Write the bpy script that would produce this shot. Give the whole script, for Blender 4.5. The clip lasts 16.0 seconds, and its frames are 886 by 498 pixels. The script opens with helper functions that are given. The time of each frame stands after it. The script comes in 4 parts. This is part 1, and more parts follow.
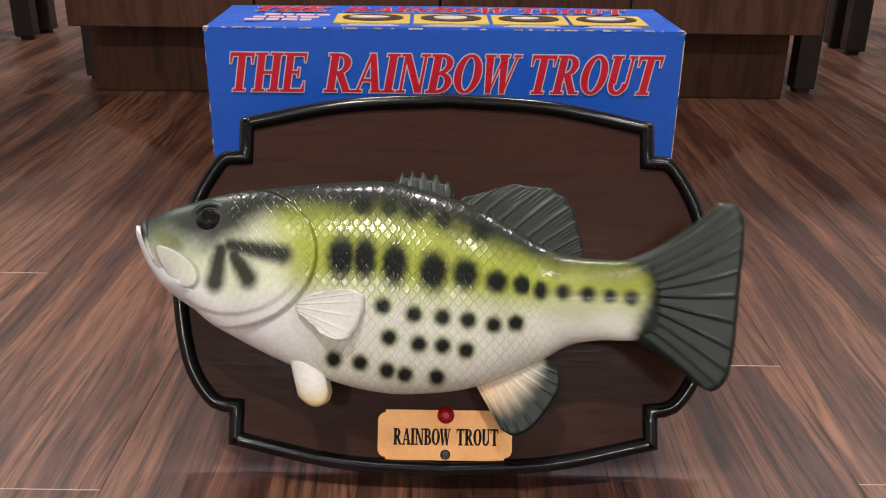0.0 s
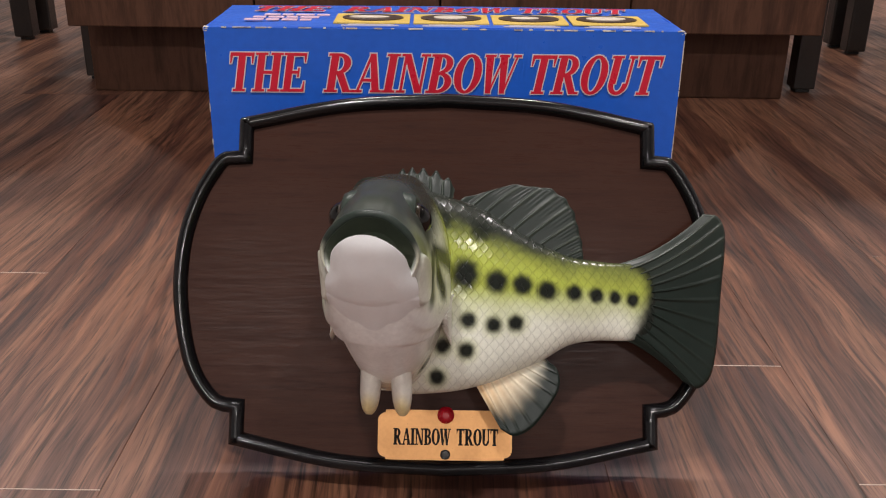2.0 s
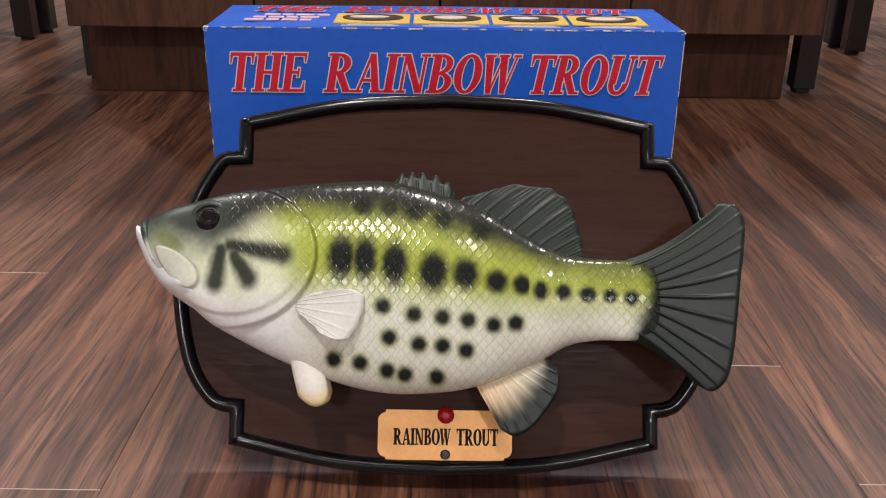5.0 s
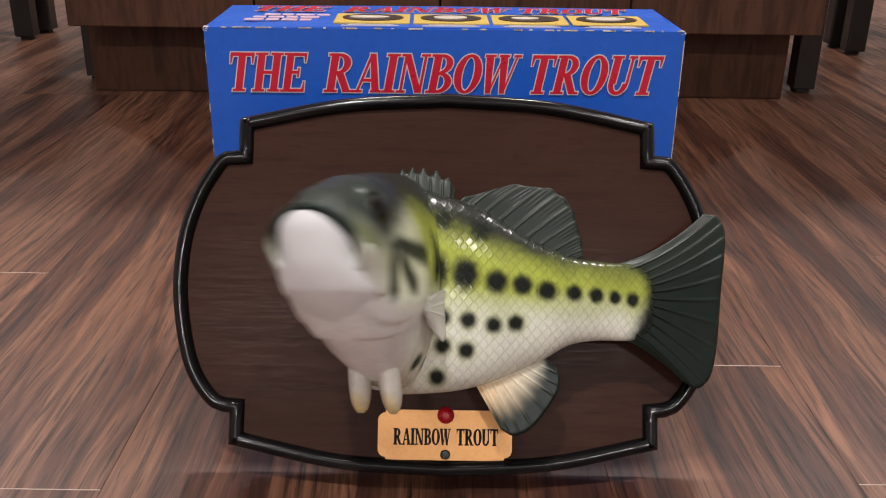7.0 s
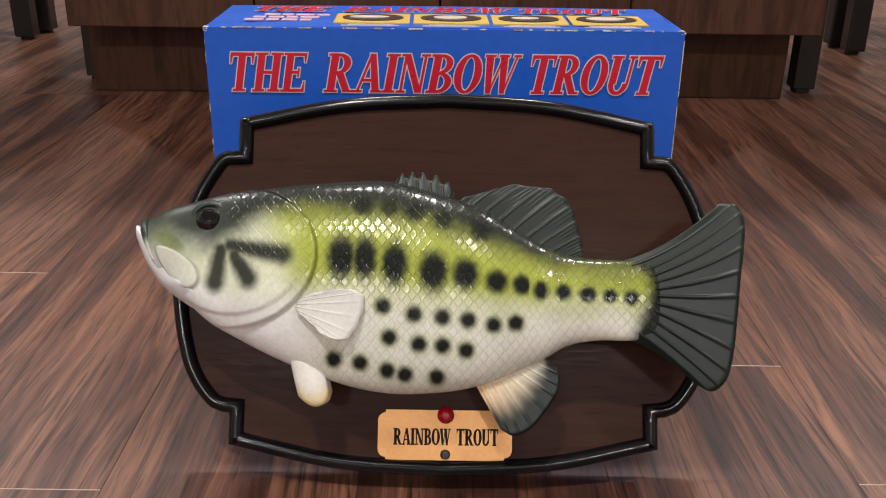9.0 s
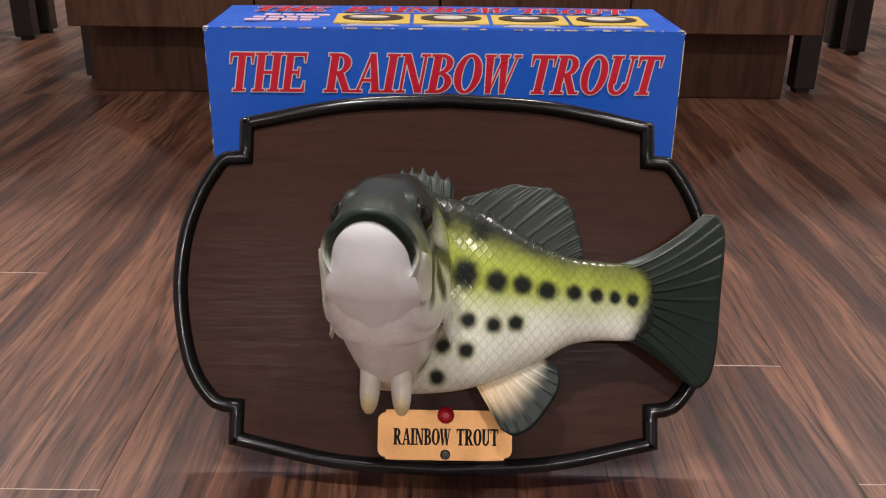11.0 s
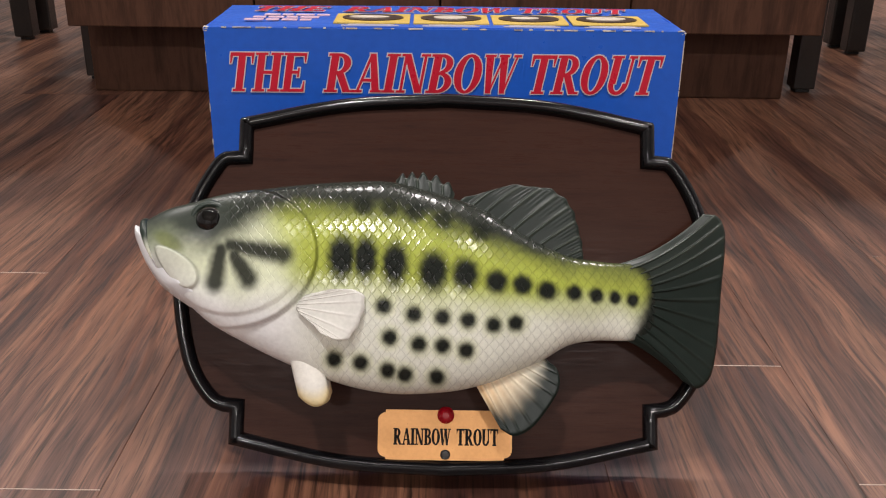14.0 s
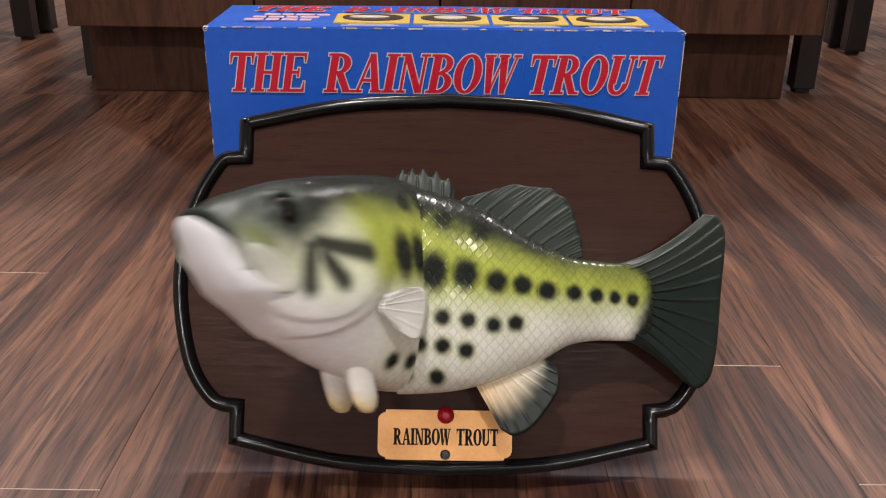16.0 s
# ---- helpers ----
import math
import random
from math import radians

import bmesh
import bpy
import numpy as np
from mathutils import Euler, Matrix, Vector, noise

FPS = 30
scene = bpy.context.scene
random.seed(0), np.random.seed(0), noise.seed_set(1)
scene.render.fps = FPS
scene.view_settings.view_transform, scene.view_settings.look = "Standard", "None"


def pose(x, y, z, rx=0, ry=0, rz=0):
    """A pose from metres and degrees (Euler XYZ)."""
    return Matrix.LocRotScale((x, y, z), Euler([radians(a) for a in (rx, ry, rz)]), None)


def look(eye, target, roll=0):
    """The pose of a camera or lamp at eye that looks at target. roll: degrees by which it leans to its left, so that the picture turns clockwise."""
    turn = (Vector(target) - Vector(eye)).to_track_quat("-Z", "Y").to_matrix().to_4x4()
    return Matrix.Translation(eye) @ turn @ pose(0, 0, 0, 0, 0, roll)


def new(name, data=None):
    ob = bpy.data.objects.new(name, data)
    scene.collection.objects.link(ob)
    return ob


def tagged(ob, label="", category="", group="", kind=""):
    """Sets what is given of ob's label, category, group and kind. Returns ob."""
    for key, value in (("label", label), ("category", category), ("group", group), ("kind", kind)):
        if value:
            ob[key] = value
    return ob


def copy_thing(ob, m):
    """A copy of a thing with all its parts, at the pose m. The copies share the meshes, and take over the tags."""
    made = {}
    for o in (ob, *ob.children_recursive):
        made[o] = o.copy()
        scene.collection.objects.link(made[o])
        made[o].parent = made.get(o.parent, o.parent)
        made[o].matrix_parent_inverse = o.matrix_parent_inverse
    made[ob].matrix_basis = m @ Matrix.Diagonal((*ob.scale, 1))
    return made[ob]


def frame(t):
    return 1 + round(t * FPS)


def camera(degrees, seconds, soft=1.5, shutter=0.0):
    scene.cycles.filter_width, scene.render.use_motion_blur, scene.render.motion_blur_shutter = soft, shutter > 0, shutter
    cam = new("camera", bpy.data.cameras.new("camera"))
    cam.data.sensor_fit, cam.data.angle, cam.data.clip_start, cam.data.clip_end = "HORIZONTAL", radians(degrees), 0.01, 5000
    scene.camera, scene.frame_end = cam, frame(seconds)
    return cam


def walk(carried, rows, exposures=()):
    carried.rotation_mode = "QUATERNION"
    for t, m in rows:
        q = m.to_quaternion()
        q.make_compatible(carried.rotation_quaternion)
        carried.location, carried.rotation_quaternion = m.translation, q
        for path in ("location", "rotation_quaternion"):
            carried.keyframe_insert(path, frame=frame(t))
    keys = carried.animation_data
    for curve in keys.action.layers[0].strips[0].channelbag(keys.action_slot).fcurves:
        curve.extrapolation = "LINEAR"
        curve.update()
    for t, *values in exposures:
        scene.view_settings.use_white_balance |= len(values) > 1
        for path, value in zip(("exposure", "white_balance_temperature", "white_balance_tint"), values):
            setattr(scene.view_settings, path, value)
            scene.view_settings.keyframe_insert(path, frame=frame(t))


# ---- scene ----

# ---------------------------------------------------------------- camera
cam = camera(51.0, 16.0, soft=1.1, shutter=0.75)
EYE = (0.0, -0.55, 0.33)
AIM = (0.0, -0.55 + math.cos(radians(23.0)), 0.33 - math.sin(radians(23.0)))
walk(cam, [(0.0, look(EYE, AIM, 0.75)), (16.0, look(EYE, AIM, 0.75))], exposures=[(0.0, 0.0), (16.0, 0.0)])

# ---------------------------------------------------------------- light
world = bpy.data.worlds.new("room_air")
scene.world = world
world.use_nodes = True
world.node_tree.nodes["Background"].inputs["Color"].default_value = (0.9, 0.92, 1.0, 1)
world.node_tree.nodes["Background"].inputs["Strength"].default_value = 0.02


def ceiling_lamp(x, y, watts, size=0.13, tint=(1.0, 0.945, 0.92)):
    data = bpy.data.lights.new("downlight", "AREA")
    data.shape, data.size, data.energy, data.color = "DISK", size, watts, tint
    ob = new("downlight", data)
    ob.matrix_basis = pose(x, y, 2.425, 0, 0, 0)
    return ob


# x, y, watts, radius of the lens; those at y -3.9 and 2.2 are added fill
LAMPS = [(-0.38, -1.10, 33, 0.06), (0.80, -0.95, 18, 0.06), (-0.95, -3.9, 43, 0.16), (0.75, -3.9, 43, 0.16), (-0.36, 1.38, 26, 0.07), (0.42, 1.38, 26, 0.07), (-1.7, 2.2, 24, 0.07), (1.7, 2.2, 24, 0.07)]
for lx, ly, watts, radius in LAMPS:
    ceiling_lamp(lx, ly, watts, radius * 2)


# ---------------------------------------------------------------- materials
def material(name, color=(0.5, 0.5, 0.5), rough=0.5, metal=0.0, coat=0.0, spec=0.5):
    m = bpy.data.materials.new(name)
    m.use_nodes = True
    b = m.node_tree.nodes["Principled BSDF"]
    b.inputs["Base Color"].default_value = (*color, 1)
    b.inputs["Roughness"].default_value = rough
    b.inputs["Metallic"].default_value = metal
    b.inputs["Coat Weight"].default_value = coat
    b.inputs["Coat Roughness"].default_value = 0.12
    b.inputs["Specular IOR Level"].default_value = spec
    return m, m.node_tree, b


def node(tree, kind, links=(), **values):
    n = tree.nodes.new(kind)
    for key, value in values.items():
        if key == "op":
            n.operation = value
        else:
            n.inputs[key.replace("_", " ")].default_value = value
    for socket, source in links:
        tree.links.new(source, n.inputs[socket])
    return n


def ramp(tree, source, stops):
    n = tree.nodes.new("ShaderNodeValToRGB")
    while len(n.color_ramp.elements) < len(stops):
        n.color_ramp.elements.new(0.5)
    for e, (p, c) in zip(n.color_ramp.elements, stops):
        e.position, e.color = p, (*c, 1)
    tree.links.new(source, n.inputs["Fac"])
    return n.outputs["Color"]


def grey(v):
    return (v, v, v)


def bump(tree, b, height, strength, distance):
    n = node(tree, "ShaderNodeBump", [("Height", height)], Strength=strength, Distance=distance)
    tree.links.new(n.outputs["Normal"], b.inputs["Normal"])
    return n


def worn(name, color, dark, rough=0.5, scale=30.0, relief=0.0002, coat=0.0, metal=0.0, spread=0.12):
    """A painted, moulded or stained surface: two scales of tone and of gloss, and a fine relief."""
    m, t, b = material(name, color, rough, metal, coat)
    at = node(t, "ShaderNodeTexCoord").outputs["Object"]
    big = node(t, "ShaderNodeTexNoise", [("Vector", at)], Scale=scale, Detail=4.0)
    fine = node(t, "ShaderNodeTexNoise", [("Vector", at)], Scale=scale * 14, Detail=3.0)
    both = node(t, "ShaderNodeMath", [(0, big.outputs["Fac"]), (1, fine.outputs["Fac"])], op="ADD")
    half = node(t, "ShaderNodeMath", [(0, both.outputs[0])], op="MULTIPLY")
    half.inputs[1].default_value = 0.5
    t.links.new(ramp(t, half.outputs[0], [(0.32, dark), (0.62, color)]), b.inputs["Base Color"])
    t.links.new(ramp(t, half.outputs[0], [(0.3, grey(min(1, rough + spread))), (0.7, grey(max(0.04, rough - spread)))]), b.inputs["Roughness"])
    if relief:
        bump(t, b, fine.outputs["Fac"], 0.5, relief)
    return m


def wood(name, light, mid, dark, rough, along=(1.0, 1.0, 1.0), scale=1.0, by_object=True, relief=0.0003, figure=0.5, spec=0.5):
    """Wood whose grain runs along the axis with the smallest factor in along."""
    m, t, b = material(name, mid, rough, spec=spec)
    at = node(t, "ShaderNodeNewGeometry").outputs["Position"] if by_object else node(t, "ShaderNodeTexCoord").outputs["Object"]
    if by_object:
        rnd = node(t, "ShaderNodeObjectInfo").outputs["Random"]
        far = node(t, "ShaderNodeMath", [(0, rnd)], op="MULTIPLY")
        far.inputs[1].default_value = 37.0
        shift = node(t, "ShaderNodeCombineXYZ", [("X", far.outputs[0]), ("Y", far.outputs[0]), ("Z", far.outputs[0])])
        at = node(t, "ShaderNodeVectorMath", [(0, at), (1, shift.outputs[0])], op="ADD").outputs[0]
    lay = node(t, "ShaderNodeVectorMath", [(0, at)], op="MULTIPLY")
    lay.inputs[1].default_value = [a * scale for a in along]
    lay = lay.outputs[0]
    warp = node(t, "ShaderNodeTexNoise", [("Vector", lay)], Scale=1.1, Detail=2.0)
    bent = node(t, "ShaderNodeVectorMath", [(0, warp.outputs["Color"])], op="SCALE")
    bent.inputs["Scale"].default_value = figure * 2.2
    lay2 = node(t, "ShaderNodeVectorMath", [(0, lay), (1, bent.outputs[0])], op="ADD").outputs[0]
    rings = node(t, "ShaderNodeTexNoise", [("Vector", lay2)], Scale=2.6, Detail=7.0, Roughness=0.62)
    streak = node(t, "ShaderNodeTexNoise", [("Vector", lay)], Scale=9.0, Detail=6.0, Roughness=0.7)
    patch = node(t, "ShaderNodeTexNoise", [("Vector", at)], Scale=5.0, Detail=2.0)
    mixa = node(t, "ShaderNodeMath", [(0, rings.outputs["Fac"]), (1, streak.outputs["Fac"])], op="ADD")
    mixb = node(t, "ShaderNodeMath", [(0, patch.outputs["Fac"])], op="MULTIPLY_ADD")
    mixb.inputs[1].default_value = 0.5
    t.links.new(mixa.outputs[0], mixb.inputs[2])
    norm = node(t, "ShaderNodeMath", [(0, mixb.outputs[0])], op="MULTIPLY")
    norm.inputs[1].default_value = 0.4
    tone = ramp(t, norm.outputs[0], [(0.38, dark), (0.47, mid), (0.54, light), (0.64, mid)])
    t.links.new(tone, b.inputs["Base Color"])
    t.links.new(ramp(t, streak.outputs["Fac"], [(0.3, grey(min(1, rough + 0.12))), (0.7, grey(rough - 0.06))]), b.inputs["Roughness"])
    if relief:
        bump(t, b, norm.outputs[0], 0.4, relief)
    return m


def plank_wood():
    """Walnut-toned planks: broad light and dark bands, cathedral figure, fine dark pores along y."""
    m, t, b = material("floor_wood", (0.2, 0.1, 0.06), 0.34)
    rnd = node(t, "ShaderNodeObjectInfo").outputs["Random"]
    far = node(t, "ShaderNodeMath", [(0, rnd)], op="MULTIPLY")
    far.inputs[1].default_value = 53.0
    shift = node(t, "ShaderNodeCombineXYZ", [("X", far.outputs[0]), ("Y", far.outputs[0]), ("Z", far.outputs[0])])
    at = node(t, "ShaderNodeVectorMath", [(0, node(t, "ShaderNodeNewGeometry").outputs["Position"]), (1, shift.outputs[0])], op="ADD").outputs[0]

    def stretched(x, y):
        n = node(t, "ShaderNodeVectorMath", [(0, at)], op="MULTIPLY")
        n.inputs[1].default_value = (x, y, x)
        return n.outputs[0]

    def summed(a, fa, c, fc):
        one = node(t, "ShaderNodeMath", [(0, a)], op="MULTIPLY")
        one.inputs[1].default_value = fa
        two = node(t, "ShaderNodeMath", [(0, c), (2, one.outputs[0])], op="MULTIPLY_ADD")
        two.inputs[1].default_value = fc
        return two.outputs[0]

    def cloud(x, y, detail=3.0, rough=0.55):
        return node(t, "ShaderNodeTexNoise", [("Vector", stretched(x, y))], Scale=1.0, Detail=detail, Roughness=rough).outputs["Fac"]

    def times(a, c):
        return node(t, "ShaderNodeVectorMath", [(0, a), (1, c)], op="MULTIPLY").outputs[0]

    drift = node(t, "ShaderNodeMath", [(0, cloud(6.0, 3.0, 2.0))], op="MULTIPLY")
    drift.inputs[1].default_value = 0.035
    side = node(t, "ShaderNodeCombineXYZ", [("X", drift.outputs[0])])
    at = node(t, "ShaderNodeVectorMath", [(0, at), (1, side.outputs[0])], op="ADD").outputs[0]
    across = node(t, "ShaderNodeSeparateXYZ", [("Vector", at)]).outputs["X"]
    streak, pores = cloud(230.0, 7.0, 6.0, 0.68), cloud(640.0, 20.0, 2.0)
    # broad bands along the plank, then growth rings that arch and close on themselves
    bands = summed(cloud(36.0, 1.5, 3.0), 0.72, cloud(7.0, 2.6, 2.0), 0.28)
    tone = summed(summed(bands, 1.0, streak, 0.14), 1.0, rnd, 0.05)
    colour = ramp(t, tone, [(0.47, (0.058, 0.023, 0.017)), (0.55, (0.104, 0.042, 0.026)), (0.60, (0.148, 0.063, 0.038)), (0.66, (0.208, 0.094, 0.055)), (0.76, (0.155, 0.068, 0.040))])
    field = summed(summed(across, 520.0, cloud(7.0, 1.9, 1.5, 0.4), 90.0), 1.0, streak, 6.5)
    ring = node(t, "ShaderNodeMath", [(0, field)], op="SINE").outputs[0]
    lines = ramp(t, ring, [(0.25, grey(1.04)), (0.90, grey(0.62)), (1.0, grey(0.58))])
    shown = ramp(t, cloud(9.0, 1.5, 2.0), [(0.46, grey(0.12)), (0.62, grey(1.0))])
    veil = node(t, "ShaderNodeMix")
    veil.data_type = "RGBA"
    veil.inputs[6].default_value = (1, 1, 1, 1)
    t.links.new(lines, veil.inputs[7])
    t.links.new(shown, veil.inputs[0])
    fibres = ramp(t, streak, [(0.34, grey(0.40)), (0.45, grey(0.86)), (0.54, grey(1.03)), (0.66, grey(1.34))])
    dark = ramp(t, pores, [(0.34, grey(0.55)), (0.43, grey(1.0))])
    flecks = ramp(t, cloud(310.0, 17.0, 2.0), [(0.33, grey(0.42)), (0.42, grey(1.0))])
    t.links.new(times(times(colour, veil.outputs[2]), times(times(fibres, flecks), dark)), b.inputs["Base Color"])
    t.links.new(ramp(t, streak, [(0.35, grey(0.50)), (0.65, grey(0.34))]), b.inputs["Roughness"])
    bump(t, b, summed(streak, 0.7, pores, 0.5), 0.45, 0.0005)
    return m


FLOOR_WOOD = plank_wood()
PLANK_END = worn("plank_end", (0.46, 0.36, 0.30), (0.36, 0.27, 0.22), 0.6, 90, 0)
FLOOR_BASE = worn("floor_gap", (0.06, 0.03, 0.022), (0.04, 0.02, 0.015), 0.8)
CABINET_WOOD = wood("cabinet_wood", (0.092, 0.042, 0.025), (0.064, 0.028, 0.0165), (0.036, 0.0160, 0.0100), 0.5, along=(12.0, 12.0, 1.5), figure=0.3, relief=0.0001, spec=0.2)
STOOL_WOOD = worn("stool_wood", (0.016, 0.010, 0.008), (0.008, 0.006, 0.005), 0.4, 20)
WALL_PAINT = worn("wall_paint", (0.50, 0.485, 0.475), (0.46, 0.445, 0.435), 0.85, 3, 0.0004)
CEIL_PAINT = worn("ceiling_paint", (0.62, 0.61, 0.59), (0.58, 0.57, 0.55), 0.9, 3, 0.0004)
BLACK_GLOSS = worn("black_gloss_plastic", (0.006, 0.006, 0.007), (0.004, 0.004, 0.005), 0.16, 25, 0.00003, spread=0.05)
BLACK_GLOSS.node_tree.nodes["Principled BSDF"].inputs["Specular IOR Level"].default_value = 0.36
BLACK_DULL = worn("black_plastic", (0.012, 0.012, 0.012), (0.007, 0.007, 0.007), 0.45, 25)
BOARD = wood("plaque_board", (0.047, 0.0202, 0.0140), (0.040, 0.0170, 0.0119), (0.030, 0.0128, 0.0092), 0.28, along=(2.2, 30.0, 30.0), scale=3.0, by_object=False, relief=0.0, figure=0.2, spec=0.06)
PLATE = worn("brass_foil", (0.62, 0.32, 0.12), (0.55, 0.28, 0.105), 0.36, 40, 0.00004, metal=0.55)
INK = worn("black_ink", (0.010, 0.009, 0.008), (0.007, 0.006, 0.006), 0.85, 60, 0)
RED_BUTTON = worn("red_plastic", (0.48, 0.008, 0.02), (0.38, 0.006, 0.016), 0.25, 60, 0.00002)
HOLE = worn("sensor_hole", (0.01, 0.006, 0.004), (0.006, 0.004, 0.003), 0.4, 60, 0)
CARD_BLUE = worn("blue_card", (0.014, 0.112, 0.59), (0.0115, 0.096, 0.52), 0.36, 12, 0.00015)
CARD_RAW = worn("raw_card", (0.62, 0.55, 0.46), (0.45, 0.38, 0.30), 0.85, 80, 0.0003)
PRINT_RED = worn("red_print", (0.60, 0.014, 0.04), (0.52, 0.012, 0.033), 0.35, 30, 0)
PRINT_PALE = worn("pale_print", (0.66, 0.60, 0.62), (0.56, 0.52, 0.54), 0.4, 60, 0)
PRINT_PINK = worn("pink_print", (0.74, 0.50, 0.60), (0.62, 0.44, 0.54), 0.4, 60, 0)
PRINT_YELLOW = worn("yellow_print", (0.72, 0.50, 0.11), (0.64, 0.44, 0.10), 0.38, 40, 0)
PRINT_BROWN = worn("brown_print", (0.055, 0.030, 0.020), (0.03, 0.016, 0.012), 0.4, 70, 0)
EYE_BLACK = worn("eye_black", (0.004, 0.004, 0.004), (0.003, 0.003, 0.003), 0.06, 60, 0, spread=0.02)
EYE_RING = worn("eye_ring", (0.026, 0.017, 0.009), (0.012, 0.009, 0.006), 0.25, 200, 0, coat=0.5)
JAW_WHITE = worn("white_rubber", (0.83, 0.85, 0.87), (0.80, 0.82, 0.84), 0.42, 40, 0.00008)
LAMP_GLOW, lamp_tree, lamp_bsdf = material("lamp_lens", (0.9, 0.88, 0.8), 0.4)
lamp_bsdf.inputs["Emission Color"].default_value = (1.0, 0.93, 0.86, 1)
lamp_bsdf.inputs["Emission Strength"].default_value = 3.0


def fish_skin(name, scaly=1.0, rough=0.14, gloss=0.27):
    """Airbrushed rubber: pigment from the mesh's paint, moulded scales where its alpha is high."""
    m, t, b = material(name, (0.5, 0.5, 0.4), rough, coat=0.0, spec=gloss)
    att = t.nodes.new("ShaderNodeAttribute")
    att.attribute_name = "paint"
    at = node(t, "ShaderNodeTexCoord").outputs["Object"]
    speck = node(t, "ShaderNodeTexNoise", [("Vector", at)], Scale=420.0, Detail=3.0)
    soft = node(t, "ShaderNodeTexNoise", [("Vector", at)], Scale=45.0, Detail=3.0)
    both = node(t, "ShaderNodeMath", [(0, speck.outputs["Fac"]), (1, soft.outputs["Fac"])], op="ADD")
    gain = node(t, "ShaderNodeMath", [(0, both.outputs[0])], op="MULTIPLY_ADD")
    gain.inputs[1].default_value, gain.inputs[2].default_value = 0.30, 0.70
    tint = node(t, "ShaderNodeVectorMath", [(0, att.outputs["Color"])], op="SCALE")
    t.links.new(gain.outputs[0], tint.inputs["Scale"])
    part_xyz = node(t, "ShaderNodeSeparateXYZ", [("Vector", at)])
    wob = node(t, "ShaderNodeMath", [(0, soft.outputs["Fac"])], op="MULTIPLY")
    wob.inputs[1].default_value = 0.004

    def lattice(sign):
        k = node(t, "ShaderNodeMath", [(0, part_xyz.outputs["Z"])], op="MULTIPLY_ADD")
        k.inputs[1].default_value = sign * 0.86
        t.links.new(part_xyz.outputs["X"], k.inputs[2])
        k = node(t, "ShaderNodeMath", [(0, k.outputs[0]), (1, wob.outputs[0])], op="ADD")
        k = node(t, "ShaderNodeMath", [(0, k.outputs[0])], op="MULTIPLY")
        k.inputs[1].default_value = 1 / 0.0055
        return node(t, "ShaderNodeMath", [(0, k.outputs[0])], op="FRACT").outputs[0]

    one, two = lattice(1.0), lattice(-1.0)
    # each scale is rounded, rises towards its free edge and drops off there
    cubes = []
    for k in (one, two):
        n = node(t, "ShaderNodeMath", [(0, k)], op="POWER")
        n.inputs[1].default_value = 5.0
        cubes.append(n.outputs[0])
    peak = node(t, "ShaderNodeMath", [(0, cubes[0]), (1, cubes[1])], op="ADD").outputs[0]
    edge = ramp(t, peak, [(0.0, grey(0.62)), (0.45, grey(1.0)), (0.80, grey(0.0)), (1.0, grey(0.2))])
    groove = ramp(t, peak, [(0.48, grey(1.0)), (0.78, grey(0.80)), (1.0, grey(0.92))])
    lum = node(t, "ShaderNodeMath", [(0, att.outputs["Alpha"])], op="MULTIPLY")
    lum.inputs[1].default_value = scaly
    # grooves between the scales are darkened in the colour, as crease shade
    groove_shade = node(t, "ShaderNodeMix", [(0, lum.outputs[0])])
    groove_shade.data_type = "RGBA"
    groove_shade.inputs[6].default_value = (1, 1, 1, 1)
    t.links.new(groove, groove_shade.inputs[7])
    final = node(t, "ShaderNodeVectorMath", [(0, tint.outputs[0]), (1, groove_shade.outputs[2])], op="MULTIPLY")
    t.links.new(final.outputs[0], b.inputs["Base Color"])
    h = node(t, "ShaderNodeMath", [(0, edge), (1, lum.outputs[0])], op="MULTIPLY")
    h2 = node(t, "ShaderNodeMath", [(0, speck.outputs["Fac"])], op="MULTIPLY_ADD")
    h2.inputs[1].default_value = 0.10
    t.links.new(h.outputs[0], h2.inputs[2])
    bump(t, b, h2.outputs[0], 0.8, 0.00025 if scaly else 0.0003)
    satin = node(t, "ShaderNodeMath", [(0, lum.outputs[0])], op="MULTIPLY_ADD")
    satin.inputs[1].default_value, satin.inputs[2].default_value = -0.14, rough + (0.14 if scaly else 0.0)
    uneven = node(t, "ShaderNodeMath", [(0, soft.outputs["Fac"]), (2, satin.outputs[0])], op="MULTIPLY_ADD")
    uneven.inputs[1].default_value = 0.10
    t.links.new(uneven.outputs[0], b.inputs["Roughness"])
    return m


SKIN = fish_skin("fish_skin", 1.0)
FIN_SKIN = fish_skin("fin_rubber", 0.0, 0.30, 0.32)


# ---------------------------------------------------------------- mesh helpers
def finish(name, me, mat, parent=None, label="", smooth=True):
    me.materials.append(mat)
    if smooth:
        for p in me.polygons:
            p.use_smooth = True
    ob = new(name, me)
    ob.parent = parent
    if label:
        tagged(ob, label)
    return ob


def part(name, bm, mat, parent, label="", smooth=False):
    """Links a bmesh as one mesh under a thing or a part."""
    me = bpy.data.meshes.new(name)
    bmesh.ops.recalc_face_normals(bm, faces=bm.faces[:])
    bm.to_mesh(me)
    bm.free()
    return finish(name, me, mat, parent, label, smooth)


